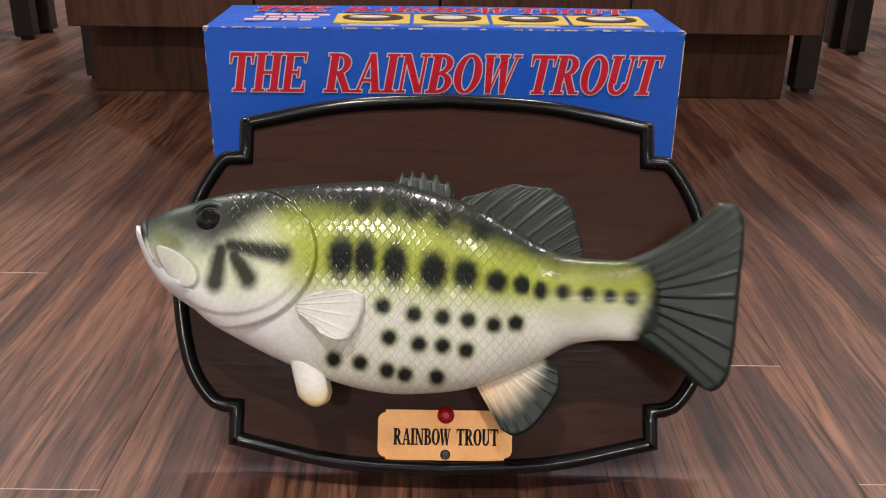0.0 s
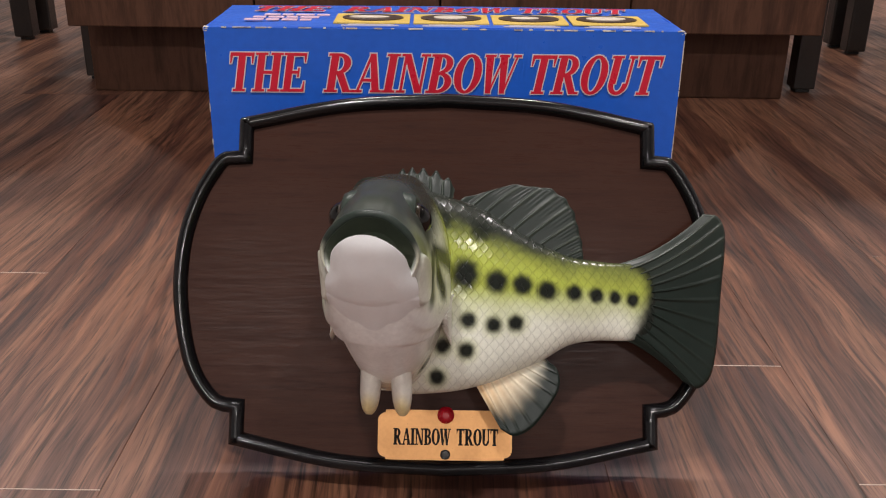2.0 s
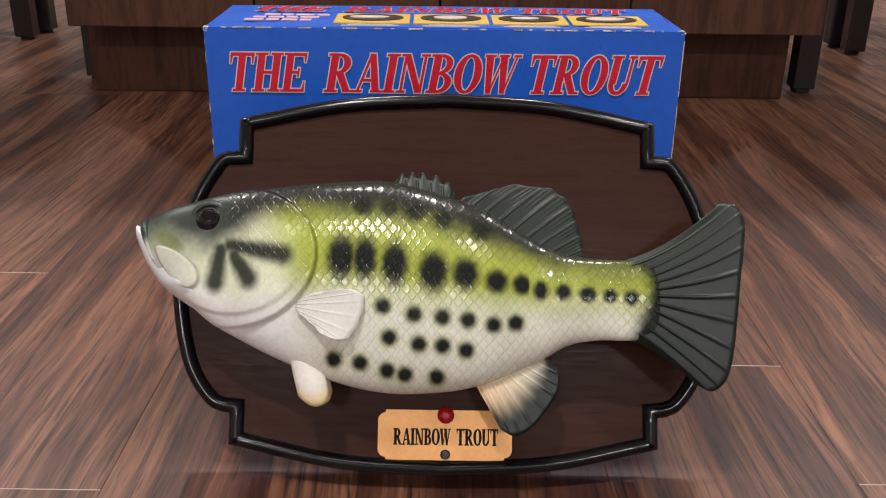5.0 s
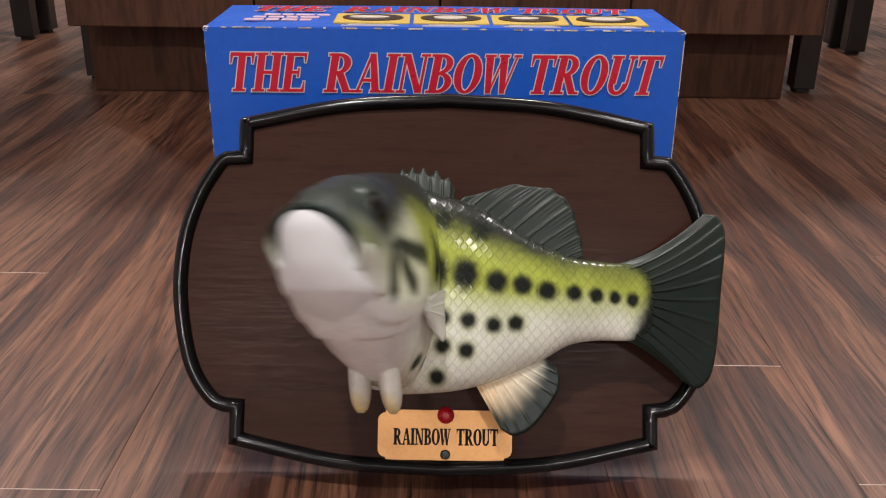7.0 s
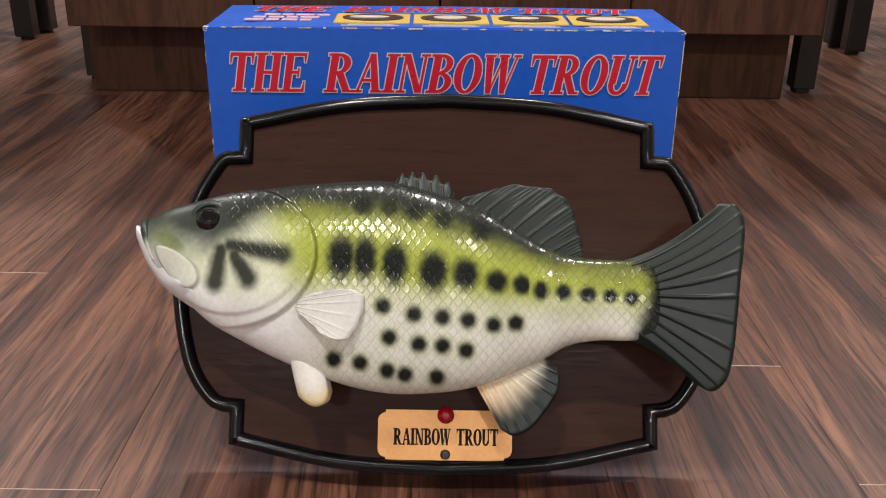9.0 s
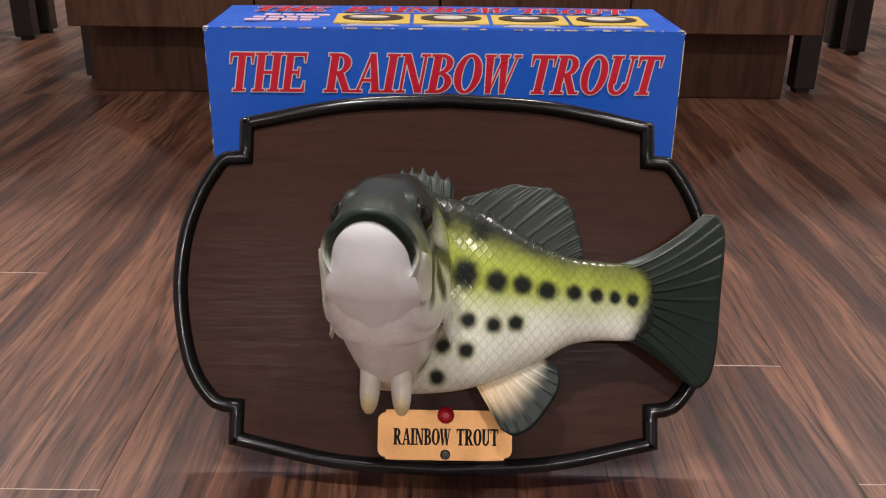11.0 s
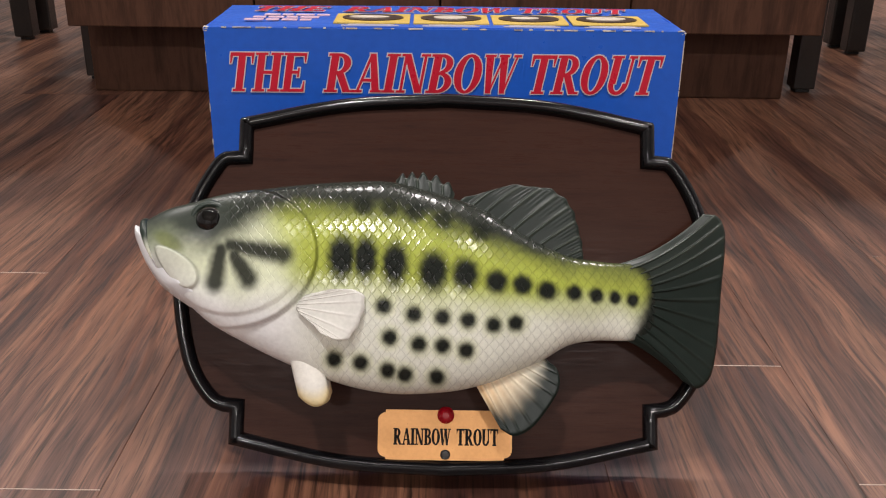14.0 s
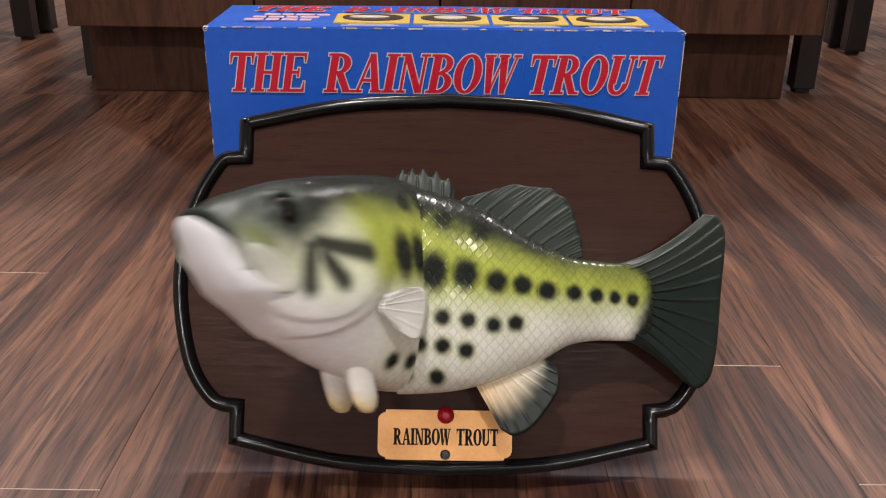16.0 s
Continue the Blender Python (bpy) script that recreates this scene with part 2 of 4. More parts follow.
def grid_mesh(name, rings, closed=True, caps=True):
    """A skin over rings of equally many points."""
    n = len(rings[0])
    verts = [tuple(p) for r in rings for p in r]
    faces = []
    for i in range(len(rings) - 1):
        for j in range(n if closed else n - 1):
            k = (j + 1) % n
            faces.append((i * n + j, i * n + k, (i + 1) * n + k, (i + 1) * n + j))
    if caps:
        faces.append(tuple(range(n))[::-1])
        faces.append(tuple((len(rings) - 1) * n + j for j in range(n)))
    me = bpy.data.meshes.new(name)
    me.from_pydata(verts, [], faces)
    bm = bmesh.new()
    bm.from_mesh(me)
    bmesh.ops.recalc_face_normals(bm, faces=bm.faces[:])
    for f in bm.faces:
        if len(f.verts) > 4:
            for e in f.edges:
                e.smooth = False
    bm.to_mesh(me)
    bm.free()
    return me


def box(bm, lo, hi, bevel=0.0, segments=2):
    m = Matrix.Translation([(a + b) / 2 for a, b in zip(lo, hi)]) @ Matrix.Diagonal([b - a for a, b in zip(lo, hi)] + [1])
    made = bmesh.ops.create_cube(bm, size=1.0, matrix=m)
    if bevel:
        edges = {e for v in made["verts"] for e in v.link_edges}
        bmesh.ops.bevel(bm, geom=list(edges), offset=bevel, segments=segments, affect="EDGES", profile=0.5)
    return bm


def box_part(name, lo, hi, mat, parent=None, bevel=0.003, label=""):
    return part(name, box(bmesh.new(), lo, hi, bevel), mat, parent, label)


def smooth_curve(points, at):
    """A smooth line through (x, value) points, taken at the places at."""
    xs, ys = np.array(points, float).T
    d = np.gradient(ys, xs)
    i = np.clip(np.searchsorted(xs, at) - 1, 0, len(xs) - 2)
    h = xs[i + 1] - xs[i]
    s = np.clip((at - xs[i]) / h, 0, 1)
    return ((1 + 2 * s) * (1 - s) ** 2 * ys[i] + s * (1 - s) ** 2 * h * d[i]
            + s * s * (3 - 2 * s) * ys[i + 1] + s * s * (s - 1) * h * d[i + 1])


def step(a, b, x):
    s = np.clip((x - a) / (b - a), 0.0, 1.0)
    return s * s * (3 - 2 * s)


def serif_letter(ch):
    """Convex shapes of a serifed capital, in a box of its own width and height 1: (points, ...), and its width."""
    T, N, S = 0.20, 0.075, 0.075

    def quad(x0, z0, x1, z1, w0, w1=None):
        w1 = w0 if w1 is None else w1
        return [(x0 - w0 / 2, z0), (x0 + w0 / 2, z0), (x1 + w1 / 2, z1), (x1 - w1 / 2, z1)]

    def bar(a, z, b, h):
        return [(a, z), (b, z), (b, z + h), (a, z + h)]

    def stem(x, w=T):
        return [quad(x, 0, x, 1, w), bar(x - w / 2 - S, 0, x + w / 2 + S, N * 0.8), bar(x - w / 2 - S, 1 - N * 0.8, x + w / 2 + S, N * 0.8)]

    def bowl(cx, cz, rx, rz, a0, a1, thick, thin):
        out, n = [], max(4, int(abs(a1 - a0) / 15))
        for i in range(n):
            q = []
            for a in (a0 + (a1 - a0) * i / n, a0 + (a1 - a0) * (i + 1) / n):
                c, s = math.cos(radians(a)), math.sin(radians(a))
                q.append(((cx + rx * c, cz + rz * s), (cx + (rx - thick) * c, cz + (rz - thin) * s)))
            out.append([q[0][0], q[1][0], q[1][1], q[0][1]])
        return out

    if ch == "T":
        return stem(0.36)[:2] + [bar(0.02, 0.91, 0.70, 0.09), quad(0.05, 0.72, 0.06, 0.95, 0.03, 0.08), quad(0.67, 0.72, 0.66, 0.95, 0.03, 0.08)], 0.72
    if ch == "H":
        return stem(0.18) + stem(0.62) + [bar(0.2, 0.46, 0.6, N)], 0.80
    if ch == "E":
        return stem(0.18) + [bar(0.2, 0, 0.62, N), bar(0.2, 1 - N, 0.60, N), bar(0.2, 0.47, 0.46, N), quad(0.63, 0.0, 0.65, 0.27, 0.09, 0.03), quad(0.60, 1.0, 0.62, 0.76, 0.09, 0.03), quad(0.46, 0.38, 0.46, 0.62, 0.05)], 0.68
    if ch == "R":
        return stem(0.18) + bowl(0.30, 0.735, 0.32, 0.265, -90, 90, 0.18, N) + [bar(0.2, 1 - N, 0.31, N), bar(0.2, 0.47, 0.31, N), quad(0.62, 0.0, 0.36, 0.50, T), bar(0.54, 0, 0.78, N * 0.8)], 0.76
    if ch == "B":
        return stem(0.18) + bowl(0.30, 0.75, 0.30, 0.25, -90, 90, 0.17, N) + bowl(0.30, 0.27, 0.35, 0.27, -90, 90, 0.18, N) + [bar(0.2, 1 - N, 0.31, N), bar(0.2, 0.47, 0.31, N), bar(0.2, 0, 0.31, N)], 0.68
    if ch == "A":
        return [quad(0.12, 0, 0.38, 1, 0.07), quad(0.62, 0, 0.40, 1, T, 0.16), bar(0.2, 0.28, 0.52, N), bar(0.0, 0, 0.25, N * 0.8), bar(0.47, 0, 0.77, N * 0.8)], 0.76
    if ch == "I":
        return stem(0.18), 0.36
    if ch == "N":
        return [quad(0.14, 0, 0.14, 1, 0.07), quad(0.66, 0, 0.66, 1, 0.07), quad(0.62, 0, 0.16, 1, 0.18), bar(0.02, 0, 0.26, N * 0.8), bar(0.54, 1 - N * 0.8, 0.78, N * 0.8), bar(0.02, 1 - N * 0.8, 0.2, N * 0.8)], 0.80
    if ch == "O":
        return bowl(0.36, 0.5, 0.36, 0.51, 0, 360, 0.20, N), 0.72
    if ch == "W":
        return [quad(0.26, 0, 0.12, 1, 0.14, T), quad(0.28, 0, 0.50, 1, 0.05), quad(0.64, 0, 0.50, 1, 0.14, T), quad(0.66, 0, 0.86, 1, 0.05), bar(0.0, 1 - N * 0.8, 0.28, N * 0.8), bar(0.37, 1 - N * 0.8, 0.65, N * 0.8), bar(0.76, 1 - N * 0.8, 0.96, N * 0.8)], 0.94
    if ch == "U":
        return [quad(0.18, 0.28, 0.18, 1, T), quad(0.60, 0.28, 0.60, 1, 0.07), bar(0.02, 1 - N * 0.8, 0.34, N * 0.8), bar(0.50, 1 - N * 0.8, 0.72, N * 0.8)] + bowl(0.357, 0.29, 0.278, 0.30, 180, 360, 0.15, 0.09), 0.74
    return [], 0.4


def lettering(name, text, width, height, mat, parent, where, shear=0.0, grow=0.0, depth=0.0003, label=""):
    """Serifed capitals set in a box of that width and height, in the plane that faces -y; where is its lower left corner.
    grow: how far each stroke is widened, in metres, for an outline behind the letters."""
    shapes, x = [], 0.0
    for ch in text:
        got, w = serif_letter(ch)
        shapes += [[(px + x + shear * pz, pz) for px, pz in q] for q in got]
        x += w + 0.015
    lo, hi = min(p[0] for q in shapes for p in q), max(p[0] for q in shapes for p in q)
    bm = bmesh.new()
    for k, q in enumerate(shapes):
        pts = [Vector(((px - lo) / (hi - lo) * width, pz * height)) for px, pz in q]
        mid = sum(pts, Vector((0, 0))) / len(pts)
        area = sum(a.x * b.y - a.y * b.x for a, b in zip(pts, pts[1:] + pts[:1]))
        pts = pts if area > 0 else pts[::-1]
        if grow:
            moved = []
            for a, b, c in zip(pts[-1:] + pts[:-1], pts, pts[1:] + pts[:1]):
                d1, d2 = (b - a).normalized(), (c - b).normalized()
                n1, n2 = Vector((d1.y, -d1.x)), Vector((d2.y, -d2.x))
                m = (n1 + n2).normalized()
                moved.append(b + m * grow / max(0.5, m.dot(n1)))
            pts = moved
        y = -depth - 0.000012 * (k % 9)
        top = [bm.verts.new((p.x, y, p.y)) for p in pts]
        low = [bm.verts.new((p.x, 0, p.y)) for p in pts]
        bm.faces.new(top)
        for i in range(len(pts)):
            j = (i + 1) % len(pts)
            bm.faces.new((top[j], top[i], low[i], low[j]))
    ob = part(name, bm, mat, parent, label)
    ob.matrix_basis = where
    return ob


# ---------------------------------------------------------------- the room
def room():
    x0, x1, y0, y1, top = -2.6, 2.6, -4.5, 3.6, 2.45
    base = box_part("floor", (x0, y0, -0.05), (x1, y1, -0.012), FLOOR_BASE, None, 0)
    tagged(base, "brown walnut-toned plank floor with a satin sheen", "floor", kind="structure")
    for name, lo, hi in (("wall_north", (x0, y1, -0.05), (x1, y1 + 0.12, top)), ("wall_south", (x0, y0 - 0.12, -0.05), (x1, y0, top)),
                         ("wall_west", (x0 - 0.12, y0 - 0.12, -0.05), (x0, y1 + 0.12, top)), ("wall_east", (x1, y0 - 0.12, -0.05), (x1 + 0.12, y1 + 0.12, top))):
        tagged(box_part(name, lo, hi, WALL_PAINT, None, 0), "plain beige painted wall", "wall", kind="structure")
    tagged(box_part("ceiling", (x0 - 0.12, y0 - 0.12, top), (x1 + 0.12, y1 + 0.12, top + 0.1), CEIL_PAINT, None, 0), "plain white painted ceiling", "ceiling", kind="structure")
    # fixtures out of view; the far and rear pairs are added only to brighten
    for lx, ly, watts, radius in LAMPS:
        lamp = tagged(new("recessed_light"), "unseen round white recessed ceiling light, lit", "ceiling light", "recessed ceiling lights")
        lamp.location = (lx, ly, top)
        bm = bmesh.new()
        bmesh.ops.create_cone(bm, cap_ends=True, segments=32, radius1=radius, radius2=radius, depth=0.006, matrix=Matrix.Translation((0, 0, -0.008)))
        part("lens", bm, LAMP_GLOW, lamp, "glowing lens")
        rings = [[(r * math.cos(a), r * math.sin(a), z) for a in np.linspace(0, 2 * math.pi, 32, endpoint=False)] for r, z in ((radius + 0.001, -0.001), (radius + 0.001, -0.013), (radius + 0.01, -0.014), (radius + 0.022, -0.003), (radius + 0.022, -0.001))]
        finish("trim_ring", grid_mesh("trim_ring", rings, caps=False), CEIL_PAINT, lamp)
    return base


floor = room()


# ---------------------------------------------------------------- kitchen island
def kitchen_island():
    isl = tagged(new("kitchen_island"), "dark brown stained wooden kitchen island with a recessed toe kick", "kitchen island")
    isl.location = (0, 0.73, 0)
    lo, hi = -0.516, 0.513
    box_part("body", (lo, 0.018, 0.108), (hi, 0.62, 0.86), CABINET_WOOD, isl, 0.002)
    box_part("toe_kick", (lo - 0.006, 0.088, 0.0), (hi - 0.011, 0.6, 0.106), CABINET_WOOD, isl, 0.002, "plain dark wooden toe kick")
    box_part("worktop", (lo - 0.03, -0.02, 0.864), (hi + 0.03, 0.65, 0.90), WALL_PAINT, isl, 0.004, "pale stone worktop")
    cuts = [lo, -0.259, -0.008, 0.249, hi]
    for a, b in zip(cuts[:-1], cuts[1:]):
        door = box_part("door", (a + 0.0012, 0.0, 0.109), (b - 0.0012, 0.016, 0.85), CABINET_WOOD, isl, 0.0016, "flat dark wooden door")
        bm = bmesh.new()
        box(bm, (a + 0.03, -0.022, 0.70), (a + 0.042, -0.0005, 0.80), 0.003)
        part("handle", bm, STOOL_WOOD, door)
    for x, y in ((-0.5425, 0.172), (0.549, 0.143)):
        post = bmesh.new()
        box(post, (x - 0.0165, y - 0.017, 0.006), (x + 0.0165, y + 0.017, 0.862), 0.0025)
        p = part("corner_post", post, STOOL_WOOD, isl, "square near-black wooden post")
        box_part("foot_pad", (x - 0.011, y - 0.011, 0.0), (x + 0.011, y + 0.011, 0.005), BLACK_DULL, p, 0.001)


def bar_stool():
    stool = tagged(new("bar_stool"), "near-black wooden bar stool with square legs", "stool", "stools by the kitchen island")
    box_part("seat", (0.0, 0.0, 0.61), (0.34, 0.34, 0.65), STOOL_WOOD, stool, 0.008)
    for x in (0.0, 0.305):
        for y in (0.0, 0.305):
            leg = box_part("leg", (x, y, 0.006), (x + 0.035, y + 0.035, 0.612), STOOL_WOOD, stool, 0.003)
            box_part("foot_pad", (x + 0.008, y + 0.008, 0.0), (x + 0.027, y + 0.027, 0.005), BLACK_DULL, leg, 0.001)
    for y in (0.012, 0.317):
        box_part("stretcher", (0.034, y, 0.2), (0.306, y + 0.014, 0.235), STOOL_WOOD, stool, 0.003)
    for x in (0.012, 0.317):
        box_part("stretcher", (x, 0.034, 0.26), (x + 0.014, 0.306, 0.295), STOOL_WOOD, stool, 0.003)
    return stool


kitchen_island()
stool = bar_stool()
stool.location = (0.7345, 0.8575, 0)
for x, y in ((0.7275, 1.2285), (-1.1125, 0.8965), (-1.1065, 1.2745)):
    copy_thing(stool, pose(x, y, 0))


# ---------------------------------------------------------------- cardboard box
BOX_W, BOX_D, BOX_H = 0.3025, 0.092, 0.2292


def toy_box():
    thing = tagged(new("toy_box"), "blue printed cardboard toy box with worn white edges", "cardboard box")
    thing.matrix_basis = pose(-0.0003, 0.04, 0, 0, 0, 1.0)
    w, d, h = BOX_W / 2, BOX_D, BOX_H

    def panel(name, fn, nu, nv, thick, label=""):
        """A card panel, slightly bulging; fn(a, b, o) gives the place for a, b in 0..1 and the depth o."""
        rings = []
        for o in (0.0, thick):
            rings.append([[fn(a, b, o) for a in np.linspace(0, 1, nu)] for b in np.linspace(0, 1, nv)])
        verts = [p for layer in rings for row in layer for p in row]
        n = nu * nv
        faces = []
        for j in range(nv - 1):
            for i in range(nu - 1):
                q = (j * nu + i, j * nu + i + 1, (j + 1) * nu + i + 1, (j + 1) * nu + i)
                faces += [q, tuple(k + n for k in q[::-1])]
        rim = [i for i in range(nu)] + [j * nu + nu - 1 for j in range(1, nv)] + [(nv - 1) * nu + i for i in range(nu - 2, -1, -1)] + [j * nu for j in range(nv - 2, 0, -1)]
        for k, r in enumerate(rim):
            s = rim[(k + 1) % len(rim)]
            faces.append((r, s, s + n, r + n))
        me = bpy.data.meshes.new(name)
        me.from_pydata(verts, [], faces)
        bm = bmesh.new()
        bm.from_mesh(me)
        return part(name, bm, CARD_BLUE, thing, label)

    bulge = lambda a, b: 0.0003 * math.sin(math.pi * a) * math.sin(math.pi * b)
    # a dented patch under the upper edge, creased upright
    crumple = lambda a, b: 0.0006 * math.exp(-((a - 0.675) / 0.05) ** 2 - ((b - 0.925) / 0.045) ** 2) * (0.55 + noise.noise((a * 150, b * 6, 2)) + 0.5 * noise.noise((a * 60, b * 4, 5)))
    panel("front_panel", lambda a, b, o: (-w + 2 * w * a, -bulge(a, b) + 0.0003 * noise.noise((a * 9, b * 7, 1)) * math.sin(math.pi * a) - crumple(a, b) + o, h * b), 220, 40, 0.0015)
    panel("back_panel", lambda a, b, o: (-w + 2 * w * a, d - o, h * b), 4, 4, 0.0015)
    for s in (-1, 1):
        panel("side_panel", lambda a, b, o: (s * (w - 0.0005 - o), 0.0018 + (d - 0.0036) * a, h * b), 4, 4, 0.0015)
    panel("top_panel", lambda a, b, o: (-w + 0.0016 + (2 * w - 0.0032) * a, 0.0016 + (d - 0.0032) * b, h + 0.0008 * math.sin(math.pi * a) - 0.0010 * noise.noise((a * 6, b * 3, 4)) * math.sin(math.pi * b) - o), 40, 8, 0.0015)
    panel("bottom_panel", lambda a, b, o: (-w + 0.002 + (2 * w - 0.004) * a, 0.002 + (d - 0.004) * b, 0.0002 + o), 3, 3, 0.0015)
    # scuffed raw card along the upper front edge and on the corners
    rnd = random.Random(4)
    scuff = bmesh.new()
    for _ in range(48):
        x = rnd.uniform(-w, w)
        if rnd.random() < 0.45:
            x = rnd.choice((-0.10, 0.02, 0.09, 0.12)) + rnd.gauss(0, 0.018)
        x = max(-w + 0.002, min(w - 0.002, x))
        l, t = rnd.uniform(0.0004, 0.003), rnd.uniform(0.00012, 0.00045)
        box(scuff, (x - l, -0.0004, h - t), (x + l, 0.0003 + t, h + 0.0004))
    tagged(part("worn_edge", scuff, CARD_RAW, thing, "scuffed pale card edge"), kind="stuff")
    for s in (-1, 1):
        rubbed = bmesh.new()
        bmesh.ops.create_icosphere(rubbed, subdivisions=3, radius=0.0023, matrix=Matrix.Translation((s * (w - 0.0014), 0.0016, h - 0.0014)) @ Matrix.Diagonal((1, 0.8, 0.9, 1)))
        for v in rubbed.verts:
            v.co += Vector((0, 0, 0)) + 0.0006 * noise.noise_vector(v.co * 700)
        part("worn_corner", rubbed, CARD_RAW, thing, "dented pale corner", True)
        edge = bmesh.new()
        for k in range(70 if s > 0 else 16):
            z = rnd.uniform(0.01, h - 0.003)
            t = rnd.uniform(0.0001, 0.0004)
            box(edge, (s * w - t, -0.0003 - t * 0.5, z - rnd.uniform(0.001, 0.008)), (s * w + t * 0.7, 0.0004, z + 0.001))
        tagged(part("worn_edge", edge, CARD_RAW, thing, "scuffed pale card edge"), kind="stuff")
    # title on the front: red italic letters with a pale outline
    for word, a, b in (("THE", -0.1360, -0.0868), ("RAINBOW", -0.0777, 0.0489), ("TROUT", 0.0552, 0.1394)):
        lettering("title_outline", word, b - a, 0.0248, PRINT_PALE, thing, pose(a, -0.00085, 0.1890), 0.20, 0.0007, 0.0001, "pale outline of the red title")
        lettering("title", word, b - a, 0.0248, PRINT_RED, thing, pose(a, -0.00105, 0.1890), 0.20, 0.0, 0.0001, "red serif title lettering")
    # title, pictures and small print on the top
    flat = lambda x, y, z: pose(x, y, z, -90)
    for word, a, b in (("THE", -0.129, -0.079), ("RAINBOW", -0.069, 0.0475), ("TROUT", 0.053, 0.128)):
        lettering("top_title_outline", word, b - a, 0.021, PRINT_PALE, thing, flat(a, 0.058, h + 0.0012), 0.20, 0.0006, 0.0001)
        lettering("top_title", word, b - a, 0.021, PRINT_RED, thing, flat(a, 0.058, h + 0.0016), 0.20, 0.0, 0.0001)
    for k in range(4):
        x = -0.0715 + 0.0512 * k
        pic = box_part("picture_panel", (x, 0.013, h + 0.0008), (x + 0.0487, 0.049, h + 0.0016), PRINT_YELLOW, thing, 0, "yellow panel with a dark oval picture")
        oval = bmesh.new()
        bmesh.ops.create_cone(oval, cap_ends=True, segments=32, radius1=0.5, radius2=0.5, depth=1, matrix=Matrix.Translation((x + 0.0245, 0.032, h + 0.0019)) @ Matrix.Diagonal((0.040, 0.025, 0.0006, 1)))
        part("oval_picture", oval, PRINT_BROWN, pic)
        shape = bmesh.new()
        bmesh.ops.create_cone(shape, cap_ends=True, segments=20, radius1=0.5, radius2=0.5, depth=1, matrix=Matrix.Translation((x + 0.022 + 0.002 * (k % 2), 0.031, h + 0.0025)) @ Matrix.Diagonal((0.026 - 0.004 * (k % 3), 0.009 + 0.004 * (k % 2), 0.0005, 1)))
        part("pale_shape", shape, CARD_RAW, pic)
        for r in range(2):
            box_part("small_print", (x + 0.006 + 0.004 * r, 0.0045 + 0.0035 * r, h + 0.0009), (x + 0.042 - 0.003 * r, 0.0057 + 0.0035 * r, h + 0.0014), PRINT_PALE, thing, 0)
    for r in range(3):
        a = -0.126 - 0.004 * (r == 0) + 0.006 * (r == 2)
        for k in range(4):
            l = (0.014, 0.010, 0.012, 0.009)[(k + r) % 4]
            box_part("small_print", (a, 0.022 + 0.010 * r, h + 0.0009), (a + l - 0.0018, 0.0275 + 0.010 * r, h + 0.0014), PRINT_PINK, thing, 0)
            a += l
    return thing


toy_box()

# ---------------------------------------------------------------- the fish on its plaque
LEAN, FOOT_Y, FOOT_Z, SIZE = 29.0, -0.1254, 0.0113, 0.966
HINGE_U, TAIL_U, MID_W = -0.024, 0.056, 0.030
plaque = tagged(new("fish_plaque"), "singing toy bass mounted on a black-rimmed brown plaque", "toy fish")
plaque.matrix_basis = pose(0, FOOT_Y, FOOT_Z, -LEAN) @ Matrix.Diagonal((SIZE, SIZE, SIZE, 1))


def plaque_outline():
    """The plaque's outer edge, anticlockwise, about u = 0.003."""
    half = []

    def arc(points, n):
        xs = np.linspace(0, 1, len(points))
        at = np.linspace(0, 1, n)
        us = smooth_curve(list(zip(xs, [p[0] for p in points])), at)
        vs = smooth_curve(list(zip(xs, [p[1] for p in points])), at)
        half.extend(zip(us, vs))

    arc([(0.0, 0.0008), (0.062, 0.0045), (0.1245, 0.0175)], 24)
    arc([(0.1245, 0.0190), (0.1245, 0.0356)], 6)
    arc([(0.1288, 0.0360), (0.137, 0.0398), (0.1465, 0.0515), (0.1535, 0.067), (0.1585, 0.090), (0.1605, 0.114), (0.1580, 0.141), (0.1505, 0.165), (0.1405, 0.183), (0.1340, 0.1893), (0.1290, 0.1905)], 44)
    arc([(0.1245, 0.1908), (0.1245, 0.2092)], 6)
    arc([(0.1235, 0.2108), (0.062, 0.2232), (0.0, 0.2272)], 24)
    left = [(-u, v) for u, v in half[::-1]]
    return [(u + 0.0015, v) for u, v in half + left[1:-1]]


def inset(points, d):
    """The closed line moved inwards by d, mitred."""
    p = np.array(points)
    a, b = np.roll(p, 1, 0), np.roll(p, -1, 0)
    e1, e2 = p - a, b - p
    e1 /= np.linalg.norm(e1, axis=1)[:, None]
    e2 /= np.linalg.norm(e2, axis=1)[:, None]
    n1, n2 = np.stack([-e1[:, 1], e1[:, 0]], 1), np.stack([-e2[:, 1], e2[:, 0]], 1)
    m = n1 + n2
    m /= np.linalg.norm(m, axis=1)[:, None]
    return p + m * (d / np.clip((m * n1).sum(1), 0.55, 1))[:, None]


